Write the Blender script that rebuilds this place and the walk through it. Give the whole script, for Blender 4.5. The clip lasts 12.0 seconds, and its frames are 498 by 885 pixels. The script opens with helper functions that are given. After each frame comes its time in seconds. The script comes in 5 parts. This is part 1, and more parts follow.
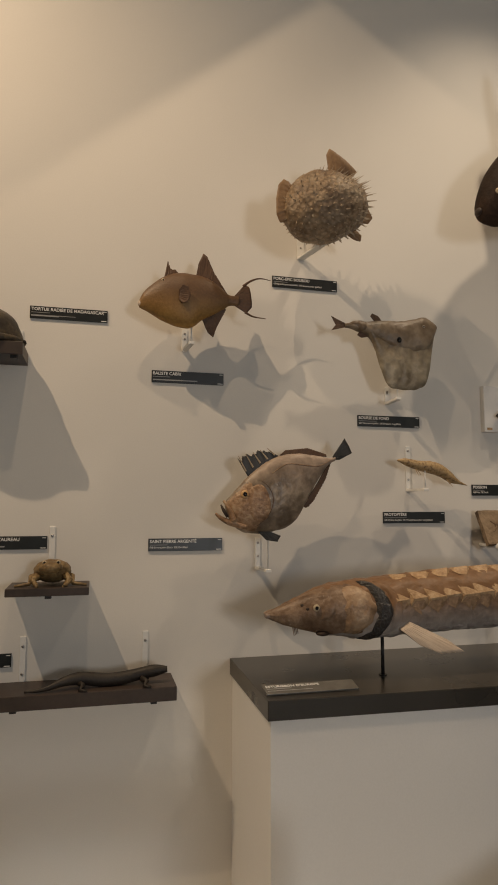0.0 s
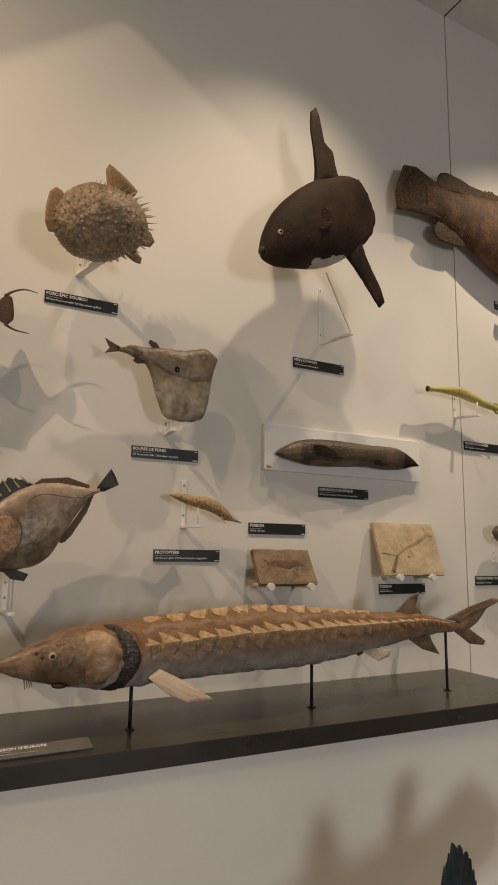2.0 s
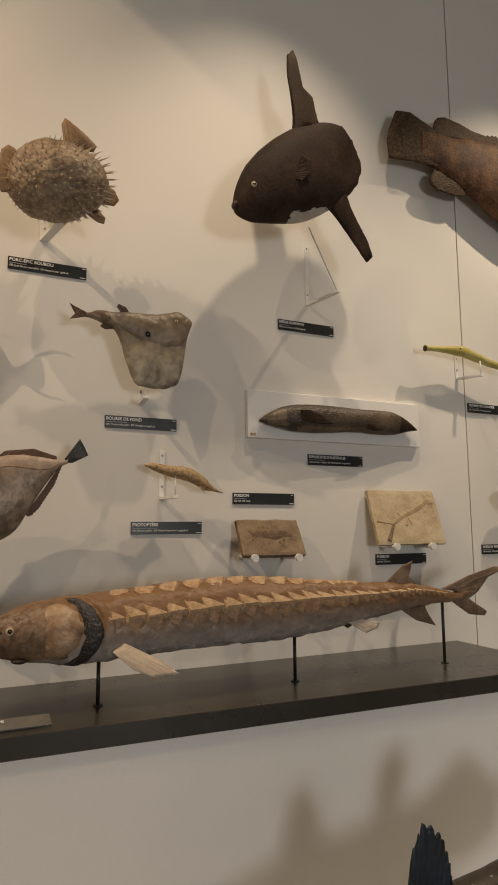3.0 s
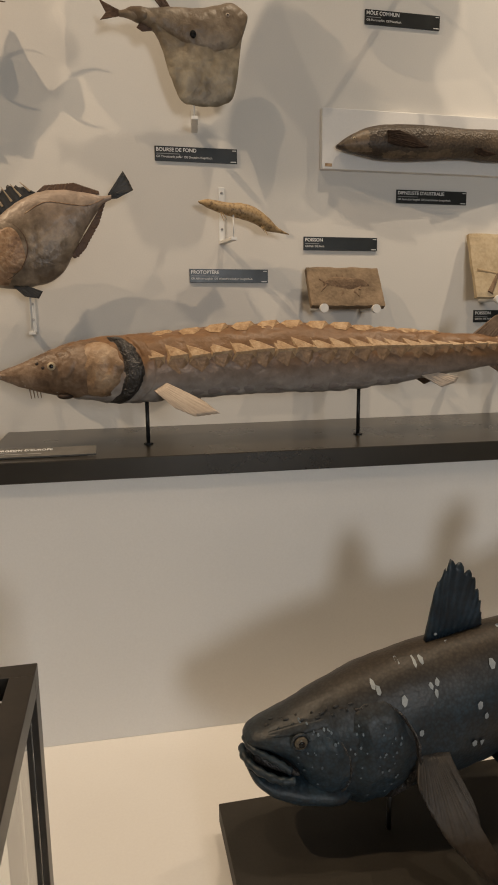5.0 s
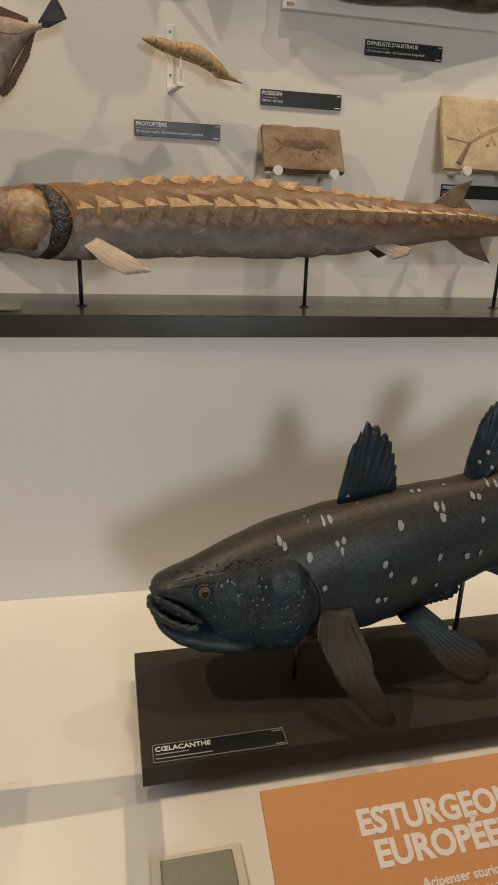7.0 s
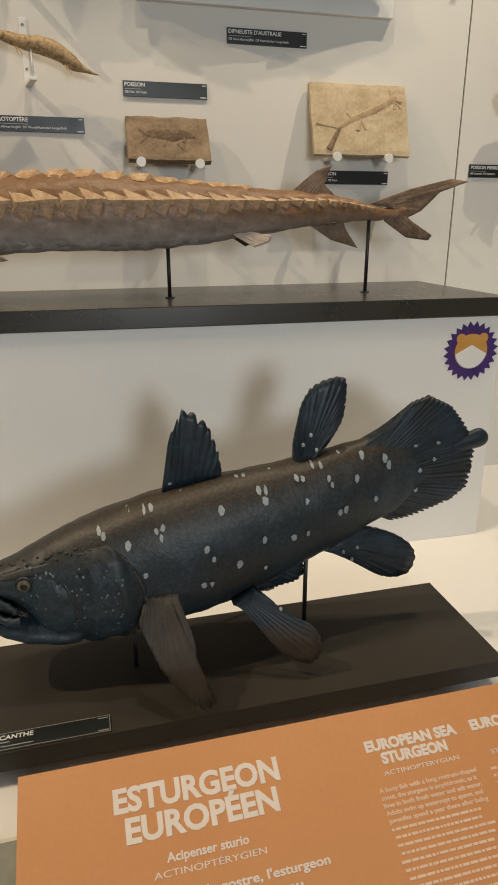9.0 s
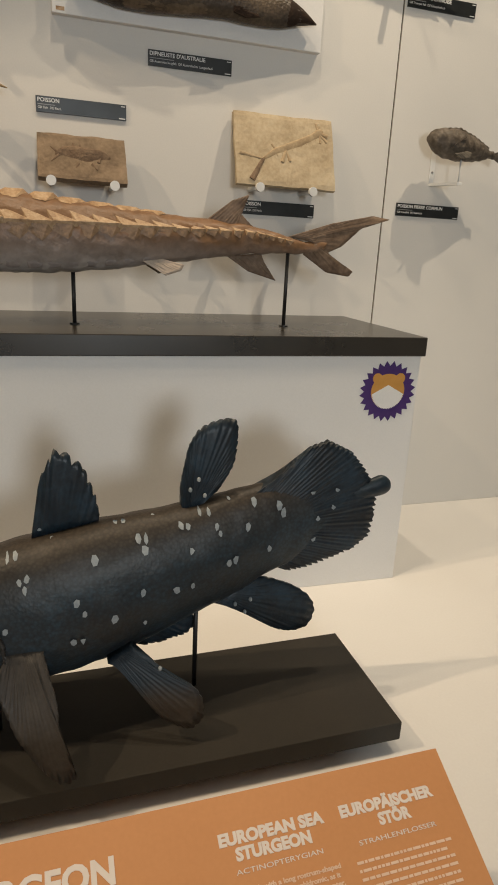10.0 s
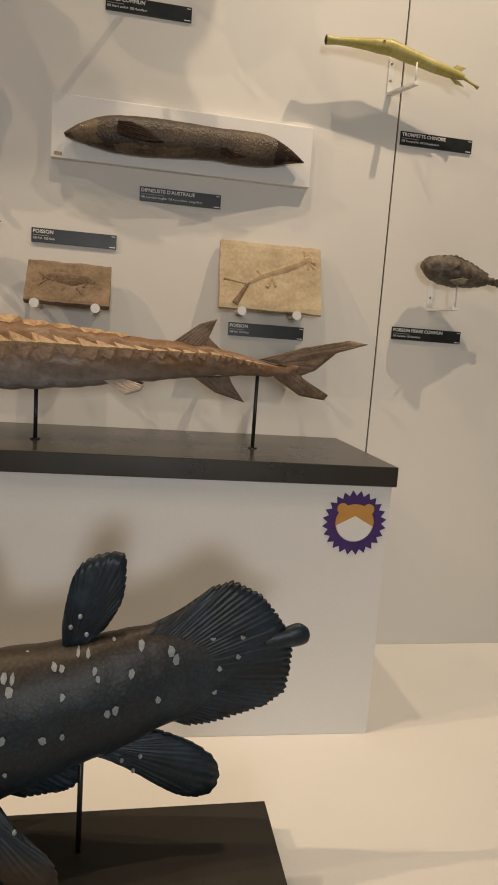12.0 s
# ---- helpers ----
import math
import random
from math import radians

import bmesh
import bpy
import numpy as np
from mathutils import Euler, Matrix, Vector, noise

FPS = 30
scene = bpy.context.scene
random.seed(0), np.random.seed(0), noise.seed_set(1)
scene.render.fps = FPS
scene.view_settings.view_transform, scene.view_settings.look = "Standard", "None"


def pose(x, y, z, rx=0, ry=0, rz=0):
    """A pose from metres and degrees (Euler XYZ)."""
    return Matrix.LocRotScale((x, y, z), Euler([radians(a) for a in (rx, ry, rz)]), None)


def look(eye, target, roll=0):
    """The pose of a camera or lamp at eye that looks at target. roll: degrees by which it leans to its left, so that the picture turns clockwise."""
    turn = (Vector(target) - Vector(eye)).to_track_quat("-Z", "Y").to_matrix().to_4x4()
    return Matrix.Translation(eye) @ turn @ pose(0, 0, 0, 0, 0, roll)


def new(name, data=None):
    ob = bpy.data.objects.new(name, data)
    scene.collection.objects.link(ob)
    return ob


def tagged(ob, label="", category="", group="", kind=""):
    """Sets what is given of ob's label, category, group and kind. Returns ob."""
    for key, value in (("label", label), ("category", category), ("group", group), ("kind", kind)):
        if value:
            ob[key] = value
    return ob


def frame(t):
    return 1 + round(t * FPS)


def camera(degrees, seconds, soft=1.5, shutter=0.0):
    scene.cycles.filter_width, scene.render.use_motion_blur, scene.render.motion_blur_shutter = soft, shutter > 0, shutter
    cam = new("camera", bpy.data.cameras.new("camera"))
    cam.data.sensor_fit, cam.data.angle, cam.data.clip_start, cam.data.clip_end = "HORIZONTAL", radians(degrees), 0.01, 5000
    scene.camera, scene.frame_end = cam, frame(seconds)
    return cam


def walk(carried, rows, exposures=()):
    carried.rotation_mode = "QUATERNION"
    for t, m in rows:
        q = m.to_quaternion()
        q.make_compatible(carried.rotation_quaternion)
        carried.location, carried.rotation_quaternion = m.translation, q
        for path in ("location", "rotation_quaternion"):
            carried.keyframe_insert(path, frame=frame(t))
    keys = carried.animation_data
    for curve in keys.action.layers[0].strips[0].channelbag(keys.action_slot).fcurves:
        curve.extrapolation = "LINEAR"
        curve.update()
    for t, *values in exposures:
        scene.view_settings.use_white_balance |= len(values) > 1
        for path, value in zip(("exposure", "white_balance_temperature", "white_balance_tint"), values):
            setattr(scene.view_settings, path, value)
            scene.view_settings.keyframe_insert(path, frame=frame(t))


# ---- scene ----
cam = camera(43.1, 12.0, soft=1.8)
PATH = [
    (0, (0.14, 0.075, 1.624), (0.609, 2.009, 1.824), 0.1),
    (0.5, (0.172, 0.055, 1.635), (0.785, 1.946, 1.85), -0.0),
    (0.9, (0.21, 0.052, 1.618), (0.905, 1.908, 1.885), -0.1),
    (1, (0.218, 0.041, 1.619), (0.97, 1.874, 1.889), 0.4),
    (1.5, (0.299, 0.061, 1.628), (1.195, 1.832, 1.87), -0.1),
    (2, (0.377, 0.112, 1.614), (1.3, 1.855, 1.944), 0.9),
    (2.5, (0.457, 0.124, 1.616), (1.407, 1.867, 1.863), 0.1),
    (2.7, (0.502, 0.121, 1.605), (1.381, 1.898, 1.872), -0.5),
    (4.3, (0.731, 0.148, 1.531), (1.492, 1.995, 1.625), 0.4),
    (4.5, (0.755, 0.168, 1.507), (1.451, 2.043, 1.493), -1.0),
    (5, (0.808, 0.18, 1.445), (1.212, 2.107, 1.094), -0.6),
    (5.5, (0.855, 0.163, 1.394), (1.185, 2.058, 0.847), -0.2),
    (6, (0.882, 0.131, 1.375), (1.254, 2.012, 0.807), -0.5),
    (6.5, (0.899, 0.134, 1.361), (1.28, 1.998, 0.742), 0.5),
    (7, (0.93, 0.17, 1.356), (1.352, 2.019, 0.721), 1.8),
    (7.2, (0.945, 0.187, 1.349), (1.426, 2.007, 0.675), 2.6),
    (8.8, (1.171, 0.108, 1.356), (1.601, 1.942, 0.685), 1.0),
    (9, (1.19, 0.097, 1.357), (1.657, 1.928, 0.7), -0.1),
    (9.5, (1.234, 0.1, 1.363), (1.852, 1.893, 0.729), 1.3),
    (10, (1.32, 0.144, 1.369), (1.924, 1.958, 0.783), 2.9),
    (10.5, (1.377, 0.2, 1.367), (1.991, 2.019, 0.808), 3.0),
    (11, (1.425, 0.209, 1.372), (1.895, 2.083, 0.852), 1.2),
    (11.5, (1.526, 0.187, 1.384), (1.924, 2.101, 0.96), 2.2),
    (12, (1.61, 0.152, 1.416), (1.966, 2.1, 1.135), 4.1),
]
walk(cam, [(t, look(eye, target, roll)) for t, eye, target, roll in PATH],
     [(0, -0.72, 6550, 10), (1.0, -0.5, 6500, 10), (2.7, -0.54, 6550, 10), (4.5, -0.43, 6500, 10), (5.5, -0.28, 6400, 9), (7.2, -0.22, 6300, 8), (9.0, -0.02, 6100, 5), (9.5, -0.06, 6150, 6), (10.5, -0.18, 6300, 7), (12, -0.28, 6500, 10)])

# ---- light ----
world = bpy.data.worlds.new("world")
world.use_nodes = True
world.node_tree.nodes["Background"].inputs[0].default_value = (0.55, 0.6, 0.7, 1)
world.node_tree.nodes["Background"].inputs[1].default_value = 0.3
scene.world = world


def unit(v):
    return Vector(v).normalized()


def spot(name, eye, target, power, degrees, colour, blend=0.25, radius=0.03):
    data = bpy.data.lights.new(name, "SPOT")
    data.energy, data.spot_size, data.spot_blend, data.shadow_soft_size, data.color = power, radians(degrees), blend, radius, colour
    ob = new(name, data)
    ob.matrix_world = look(eye, target)
    return ob


def beam_frame(eye, corner, end_a, end_b):
    """The turn and half angle of a square beam: one corner of its light falls on corner, two edges run on through end_a and end_b."""
    eye, corner = Vector(eye), Vector(corner)
    inside = corner + Vector((0, 0, -1)) - eye
    sides = []
    for end in (end_a, end_b):
        n = (corner - eye).cross(Vector(end) - eye).normalized()
        sides.append(n if n.dot(inside) > 0 else -n)
    s = math.sqrt(sides[0].dot(sides[1]))
    base = (sides[0] + sides[1]) * (s / (1 + s * s))
    along = sides[0].cross(sides[1]).normalized() * math.sqrt(1 - base.length_squared)
    axis = base + along if (base + along).dot(corner - eye) > 0 else base - along
    right = ((sides[0] - axis * s) * -1).normalized()
    m = Matrix.Identity(3)
    m.col[0], m.col[1], m.col[2] = right, (-axis).cross(right), -axis
    return Matrix.Translation(eye) @ m.to_4x4(), math.asin(s)


WARM, SOFT_WARM, COOL = (1.0, 0.735, 0.475), (1.0, 0.79, 0.56), (0.94, 0.95, 0.95)
KEY_AT = (0.15, 0.88, 3.85)
BARN, BARN_HALF = beam_frame(KEY_AT, (0.84, 1.9, 3.3), (1.48, 1.9, 2.92), (-0.144, 1.9, 2.49))
key = spot("track_spot", KEY_AT, (0, 1, 0), 54, 114, WARM, 1.0, 0.004)
key.matrix_world = BARN
spot("track_spot", (-0.97, 1.02, 3.85), (0.1, 1.75, 1.3), 225, 112, WARM, 1.0, 0.012)
spot("track_spot", (1.53, 1.2, 3.85), (1.35, 1.9, 1.35), 100, 77, SOFT_WARM, 1.0, 0.03)
spot("track_spot", (2.8, 1.1, 3.85), (2.56, 1.9, 1.65), 175, 78, SOFT_WARM, 1.0, 0.014)
daylight = bpy.data.lights.new("window_light", "AREA")
daylight.shape, daylight.size, daylight.size_y, daylight.energy, daylight.color = "RECTANGLE", 0.6, 0.75, 49, COOL
window_light = new("window_light", daylight)
window_light.matrix_world = look((1.6, -2.95, 1.75), (1.5, 1.9, 1.5))

# ---- materials ----


def material(name, colours, scale=12.0, rough=0.6, bump=0.2, metallic=0.0, fine=90.0, cells=0.0, cell_bump=0.0, spec=0.4, rough_var=0.1,
             back=None, back_z=(0, 1), stripes=None, bump_size=0.004, spread=0.17, cell_tint=0.0, back_tilt=0.0):
    """Two scales of noise over a few colours, with fine relief. cells: scale-like relief of that frequency. back: a colour that takes over upwards between back_z."""
    m = bpy.data.materials.new(name)
    m.use_nodes = True
    nt = m.node_tree
    b = nt.nodes["Principled BSDF"]
    add, link = nt.nodes.new, nt.links.new
    pos = add("ShaderNodeTexCoord")
    big, small = add("ShaderNodeTexNoise"), add("ShaderNodeTexNoise")
    big.inputs["Scale"].default_value, big.inputs["Detail"].default_value = scale, 5
    small.inputs["Scale"].default_value, small.inputs["Detail"].default_value = fine, 4
    link(pos.outputs["Object"], big.inputs["Vector"])
    link(pos.outputs["Object"], small.inputs["Vector"])
    mixf = add("ShaderNodeMix")
    mixf.inputs[0].default_value = 0.35
    link(big.outputs["Fac"], mixf.inputs[2])
    link(small.outputs["Fac"], mixf.inputs[3])
    ramp = add("ShaderNodeValToRGB")
    ramp.color_ramp.elements[0].position, ramp.color_ramp.elements[1].position = 0.5 - spread, 0.5 + spread
    for i, c in enumerate(colours):
        if 0 < i < len(colours) - 1:
            e = ramp.color_ramp.elements.new(0.5 - spread + 2 * spread * i / (len(colours) - 1))
        else:
            e = ramp.color_ramp.elements[0 if i == 0 else -1]
        e.color = (*c, 1)
    link(mixf.outputs[0], ramp.inputs[0])
    out = ramp.outputs[0]
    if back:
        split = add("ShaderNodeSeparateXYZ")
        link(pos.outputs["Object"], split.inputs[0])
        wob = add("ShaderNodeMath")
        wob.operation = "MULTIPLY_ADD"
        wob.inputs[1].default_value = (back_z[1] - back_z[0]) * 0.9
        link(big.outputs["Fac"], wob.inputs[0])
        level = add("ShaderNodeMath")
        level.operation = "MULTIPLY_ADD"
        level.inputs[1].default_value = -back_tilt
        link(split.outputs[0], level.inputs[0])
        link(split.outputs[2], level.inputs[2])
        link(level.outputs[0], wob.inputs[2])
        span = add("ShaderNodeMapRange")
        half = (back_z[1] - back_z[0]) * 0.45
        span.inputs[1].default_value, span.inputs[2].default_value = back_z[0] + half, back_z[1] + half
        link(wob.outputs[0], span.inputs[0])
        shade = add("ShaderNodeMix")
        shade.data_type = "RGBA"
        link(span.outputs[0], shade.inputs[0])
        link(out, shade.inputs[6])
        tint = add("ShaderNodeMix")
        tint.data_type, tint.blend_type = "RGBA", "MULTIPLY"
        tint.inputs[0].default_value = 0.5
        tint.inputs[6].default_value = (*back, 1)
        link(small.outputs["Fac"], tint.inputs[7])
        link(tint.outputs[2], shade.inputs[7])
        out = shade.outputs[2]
    if cell_tint:
        plates, edge, seam = add("ShaderNodeTexVoronoi"), add("ShaderNodeMapRange"), add("ShaderNodeMix")
        plates.inputs["Scale"].default_value = cells
        link(pos.outputs["Object"], plates.inputs["Vector"])
        edge.inputs[1].default_value, edge.inputs[2].default_value = 0.15, 0.75
        edge.inputs[3].default_value, edge.inputs[4].default_value = 1.0 + 0.4 * cell_tint, 1.0 - cell_tint
        link(plates.outputs["Distance"], edge.inputs[0])
        seam.data_type, seam.blend_type = "RGBA", "MULTIPLY"
        seam.inputs[0].default_value = 1.0
        link(out, seam.inputs[6])
        link(edge.outputs[0], seam.inputs[7])
        out = seam.outputs[2]
    link(out, b.inputs["Base Color"])
    b.inputs["Metallic"].default_value = metallic
    b.inputs["Specular IOR Level"].default_value = spec
    rr = add("ShaderNodeMapRange")
    rr.inputs[3].default_value, rr.inputs[4].default_value = rough - rough_var, min(1, rough + rough_var)
    link(big.outputs["Fac"], rr.inputs[0])
    link(rr.outputs[0], b.inputs["Roughness"])
    bn = add("ShaderNodeBump")
    bn.inputs["Strength"].default_value, bn.inputs["Distance"].default_value = bump, bump_size
    link(small.outputs["Fac"], bn.inputs["Height"])
    last = bn
    if cells:
        v = add("ShaderNodeTexVoronoi")
        v.inputs["Scale"].default_value = cells
        link(pos.outputs["Object"], v.inputs["Vector"])
        b2 = add("ShaderNodeBump")
        b2.inputs["Strength"].default_value, b2.inputs["Distance"].default_value = cell_bump, 0.004
        link(v.outputs["Distance"], b2.inputs["Height"])
        link(bn.outputs[0], b2.inputs["Normal"])
        last = b2
    if stripes:
        w = add("ShaderNodeTexWave")
        w.inputs["Scale"].default_value, w.inputs["Distortion"].default_value = stripes, 1.5
        link(pos.outputs["Object"], w.inputs["Vector"])
        b3 = add("ShaderNodeBump")
        b3.inputs["Strength"].default_value, b3.inputs["Distance"].default_value = 0.3, 0.003
        link(w.outputs["Fac"], b3.inputs["Height"])
        link(last.outputs[0], b3.inputs["Normal"])
        last = b3
    link(last.outputs[0], b.inputs["Normal"])
    return m


M_WALL = material("wall_paint", [(0.66, 0.64, 0.6), (0.72, 0.7, 0.66)], 1.5, 0.75, 0.12, fine=260, bump_size=0.0008)
M_WHITE = material("white_paint", [(0.72, 0.71, 0.69), (0.78, 0.77, 0.75)], 2.0, 0.5, 0.08, fine=220, bump_size=0.0008)
M_CREAM = material("platform_paint", [(0.73, 0.71, 0.68), (0.78, 0.765, 0.735)], 2.5, 0.45, 0.08, fine=200, bump_size=0.0008)
M_FLOOR = material("floor_resin", [(0.3, 0.28, 0.25), (0.38, 0.36, 0.33)], 3, 0.5, 0.1)
M_CEIL = material("ceiling_paint", [(0.6, 0.58, 0.55), (0.66, 0.64, 0.61)], 2, 0.9, 0.1)
M_SLAB = material("black_lacquer", [(0.022, 0.0185, 0.014), (0.032, 0.027, 0.021)], 7, 0.28, 0.015, fine=300, spec=0.75, rough_var=0.03, bump_size=0.0004)
M_BASE = material("black_board", [(0.03, 0.0265, 0.0215), (0.042, 0.037, 0.03)], 9, 0.6, 0.1, fine=300, bump_size=0.0006, spec=0.2)
M_SHELF = material("dark_shelf_board", [(0.034, 0.025, 0.021), (0.056, 0.041, 0.034)], 9, 0.45, 0.15, fine=120, bump_size=0.001)
M_LABEL = material("label_plate", [(0.008, 0.0095, 0.0095), (0.013, 0.0155, 0.0155)], 20, 0.36, 0.03, spec=0.5, bump_size=0.0004)
# the grey paints the glare on a black strip into its base colour
M_LABELTOP = material("glare_grey_label_plate", [(0.1, 0.095, 0.086), (0.15, 0.143, 0.13)], 20, 0.25, 0.03, bump_size=0.0003, rough_var=0.04)
M_INK = material("white_print", [(0.75, 0.75, 0.74), (0.8, 0.8, 0.79)], 30, 0.5, 0.02)
M_FAINT = material("faint_print", [(0.3, 0.3, 0.3), (0.36, 0.36, 0.36)], 30, 0.5, 0.02)
M_PANELPRINT = material("pale_panel_print", [(0.72, 0.5, 0.34), (0.78, 0.57, 0.42)], 30, 0.5, 0.02)
M_STEEL = material("white_steel", [(0.68, 0.68, 0.66), (0.76, 0.76, 0.74)], 20, 0.4, 0.06, bump_size=0.0006)
M_SCREW = material("screw_steel", [(0.3, 0.29, 0.28), (0.42, 0.4, 0.38)], 60, 0.35, 0.1, metallic=0.9, bump_size=0.0005)
M_ROD = material("black_rod", [(0.012, 0.012, 0.012), (0.03, 0.028, 0.026)], 30, 0.4, 0.08, bump_size=0.0005)
M_ORANGE = material("orange_panel", [(0.56, 0.258, 0.1), (0.61, 0.288, 0.116)], 4, 0.45, 0.05, fine=200, bump_size=0.0005)
M_PANELWHITE = material("panel_white_print", [(0.72, 0.63, 0.55), (0.77, 0.69, 0.61)], 30, 0.5, 0.02)
M_PURPLE = material("purple_print", [(0.045, 0.015, 0.12), (0.06, 0.022, 0.15)], 20, 0.5, 0.03)
M_TAN = material("tan_print", [(0.5, 0.25, 0.05), (0.56, 0.29, 0.07)], 20, 0.5, 0.03)
M_GREY = material("grey_plate", [(0.2, 0.2, 0.17), (0.27, 0.27, 0.23)], 14, 0.5, 0.05)
M_PALE = material("pale_rim", [(0.6, 0.58, 0.5), (0.66, 0.64, 0.56)], 14, 0.4, 0.03)
M_SEAM = material("joint_shadow", [(0.09, 0.075, 0.055), (0.14, 0.115, 0.085)], 20, 0.8, 0.1)
M_BRONZE = material("bronzed_frame", [(0.02, 0.017, 0.014), (0.034, 0.028, 0.023)], 12, 0.35, 0.06, bump_size=0.0006)
M_EYE = material("glass_eye", [(0.35, 0.28, 0.18), (0.5, 0.42, 0.3)], 300, 0.12, 0.0, rough_var=0.02)
M_PUPIL = material("pupil", [(0.005, 0.005, 0.005), (0.01, 0.01, 0.01)], 50, 0.06, 0.0, rough_var=0.01)
M_MOUTH = material("mouth_dark", [(0.02, 0.012, 0.008), (0.05, 0.03, 0.02)], 40, 0.6, 0.1)
glass = bpy.data.materials.new("clear_glass")
glass.use_nodes = True
glass.node_tree.nodes["Principled BSDF"].inputs["Transmission Weight"].default_value = 1.0
glass.node_tree.nodes["Principled BSDF"].inputs["Roughness"].default_value = 0.0
glass.node_tree.nodes["Principled BSDF"].inputs["Base Color"].default_value = (0.93, 0.96, 0.95, 1)
M_GLASS = glass

# ---- building helpers ----


def thing(name, at, label, category, group="", kind=""):
    ob = new(name)
    ob.location = at
    ob.empty_display_size = 0.05
    return tagged(ob, label, category, group, kind)


def origin_of(ob):
    p = Vector(ob.location)
    while ob.parent:
        ob = ob.parent
        p += Vector(ob.location)
    return p


def part(name, bm, mat, parent=None, label="", smooth=False):
    """Links a bmesh, built in world places, as one mesh under parent."""
    bmesh.ops.recalc_face_normals(bm, faces=bm.faces)
    if parent:
        bmesh.ops.translate(bm, verts=bm.verts, vec=-origin_of(parent))
    me = bpy.data.meshes.new(name)
    bm.to_mesh(me)
    bm.free()
    me.materials.append(mat)
    if smooth:
        me.polygons.foreach_set("use_smooth", [True] * len(me.polygons))
    ob = new(name, me)
    if parent:
        ob.parent = parent
    if label:
        tagged(ob, label)
    return ob


def box(lo, hi, bevel=0.0, bm=None):
    bm = bm or bmesh.new()
    made = bmesh.ops.create_cube(bm, size=1)["verts"]
    for v in made:
        v.co = Vector([(a + b) / 2 + c * (b - a) for a, b, c in zip(lo, hi, v.co)])
    if bevel:
        edges = list({e for v in made for e in v.link_edges})
        bmesh.ops.bevel(bm, geom=edges, offset=bevel, segments=2, profile=0.5, affect="EDGES")
    return bm


def tube(points, radii, seg=10, bm=None, flat=1.0):
    """A round rod through the points, with one radius or one a point."""
    bm = bm or bmesh.new()
    pts = [Vector(p) for p in points]
    if not hasattr(radii, "__len__"):
        radii = [radii] * len(pts)
    rings = []
    for i, p in enumerate(pts):
        d = (pts[min(i + 1, len(pts) - 1)] - pts[max(i - 1, 0)]).normalized()
        a = d.cross(Vector((0, 1, 0)) if abs(d.y) < 0.9 else Vector((1, 0, 0))).normalized()
        b = d.cross(a)
        rings.append([bm.verts.new(p + (a * math.cos(k * math.tau / seg) + b * flat * math.sin(k * math.tau / seg)) * radii[i]) for k in range(seg)])
    for r, s in zip(rings, rings[1:]):
        for k in range(seg):
            bm.faces.new((r[k], r[(k + 1) % seg], s[(k + 1) % seg], s[k]))
    bm.faces.new(rings[0])
    bm.faces.new(rings[-1][::-1])
    return bm


def ball(centre, radii, bm=None, seg=16):
    bm = bm or bmesh.new()
    made = bmesh.ops.create_uvsphere(bm, u_segments=seg, v_segments=seg // 2 + 2, radius=1)["verts"]
    for v in made:
        v.co = Vector([c + r * q for c, r, q in zip(centre, radii, v.co)])
    return bm


def spline(rows, n):
    """n rows on a smooth curve through the rows."""
    rows = [np.array(r, float) for r in rows]
    out = []
    for i in range(n):
        u = i / (n - 1) * (len(rows) - 1)
        k = min(int(u), len(rows) - 2)
        t = u - k
        p0, p1, p2, p3 = rows[max(k - 1, 0)], rows[k], rows[k + 1], rows[min(k + 2, len(rows) - 1)]
        out.append(0.5 * (2 * p1 + (p2 - p0) * t + (2 * p0 - 5 * p1 + 4 * p2 - p3) * t * t + (3 * p1 - p0 - 3 * p2 + p3) * t ** 3))
    return out


def polyline(pts, n):
    """n points at even steps along straight pieces."""
    pts = [Vector((*p, 0)) if len(p) == 2 else Vector(p) for p in pts]
    lens = [0]
    for a, b in zip(pts, pts[1:]):
        lens.append(lens[-1] + (b - a).length)
    out = []
    for i in range(n):
        d = lens[-1] * i / (n - 1)
        k = max(j for j in range(len(pts) - 1) if lens[j] <= d + 1e-9)
        out.append(pts[k].lerp(pts[k + 1], (d - lens[k]) / max(lens[k + 1] - lens[k], 1e-9)))
    return out


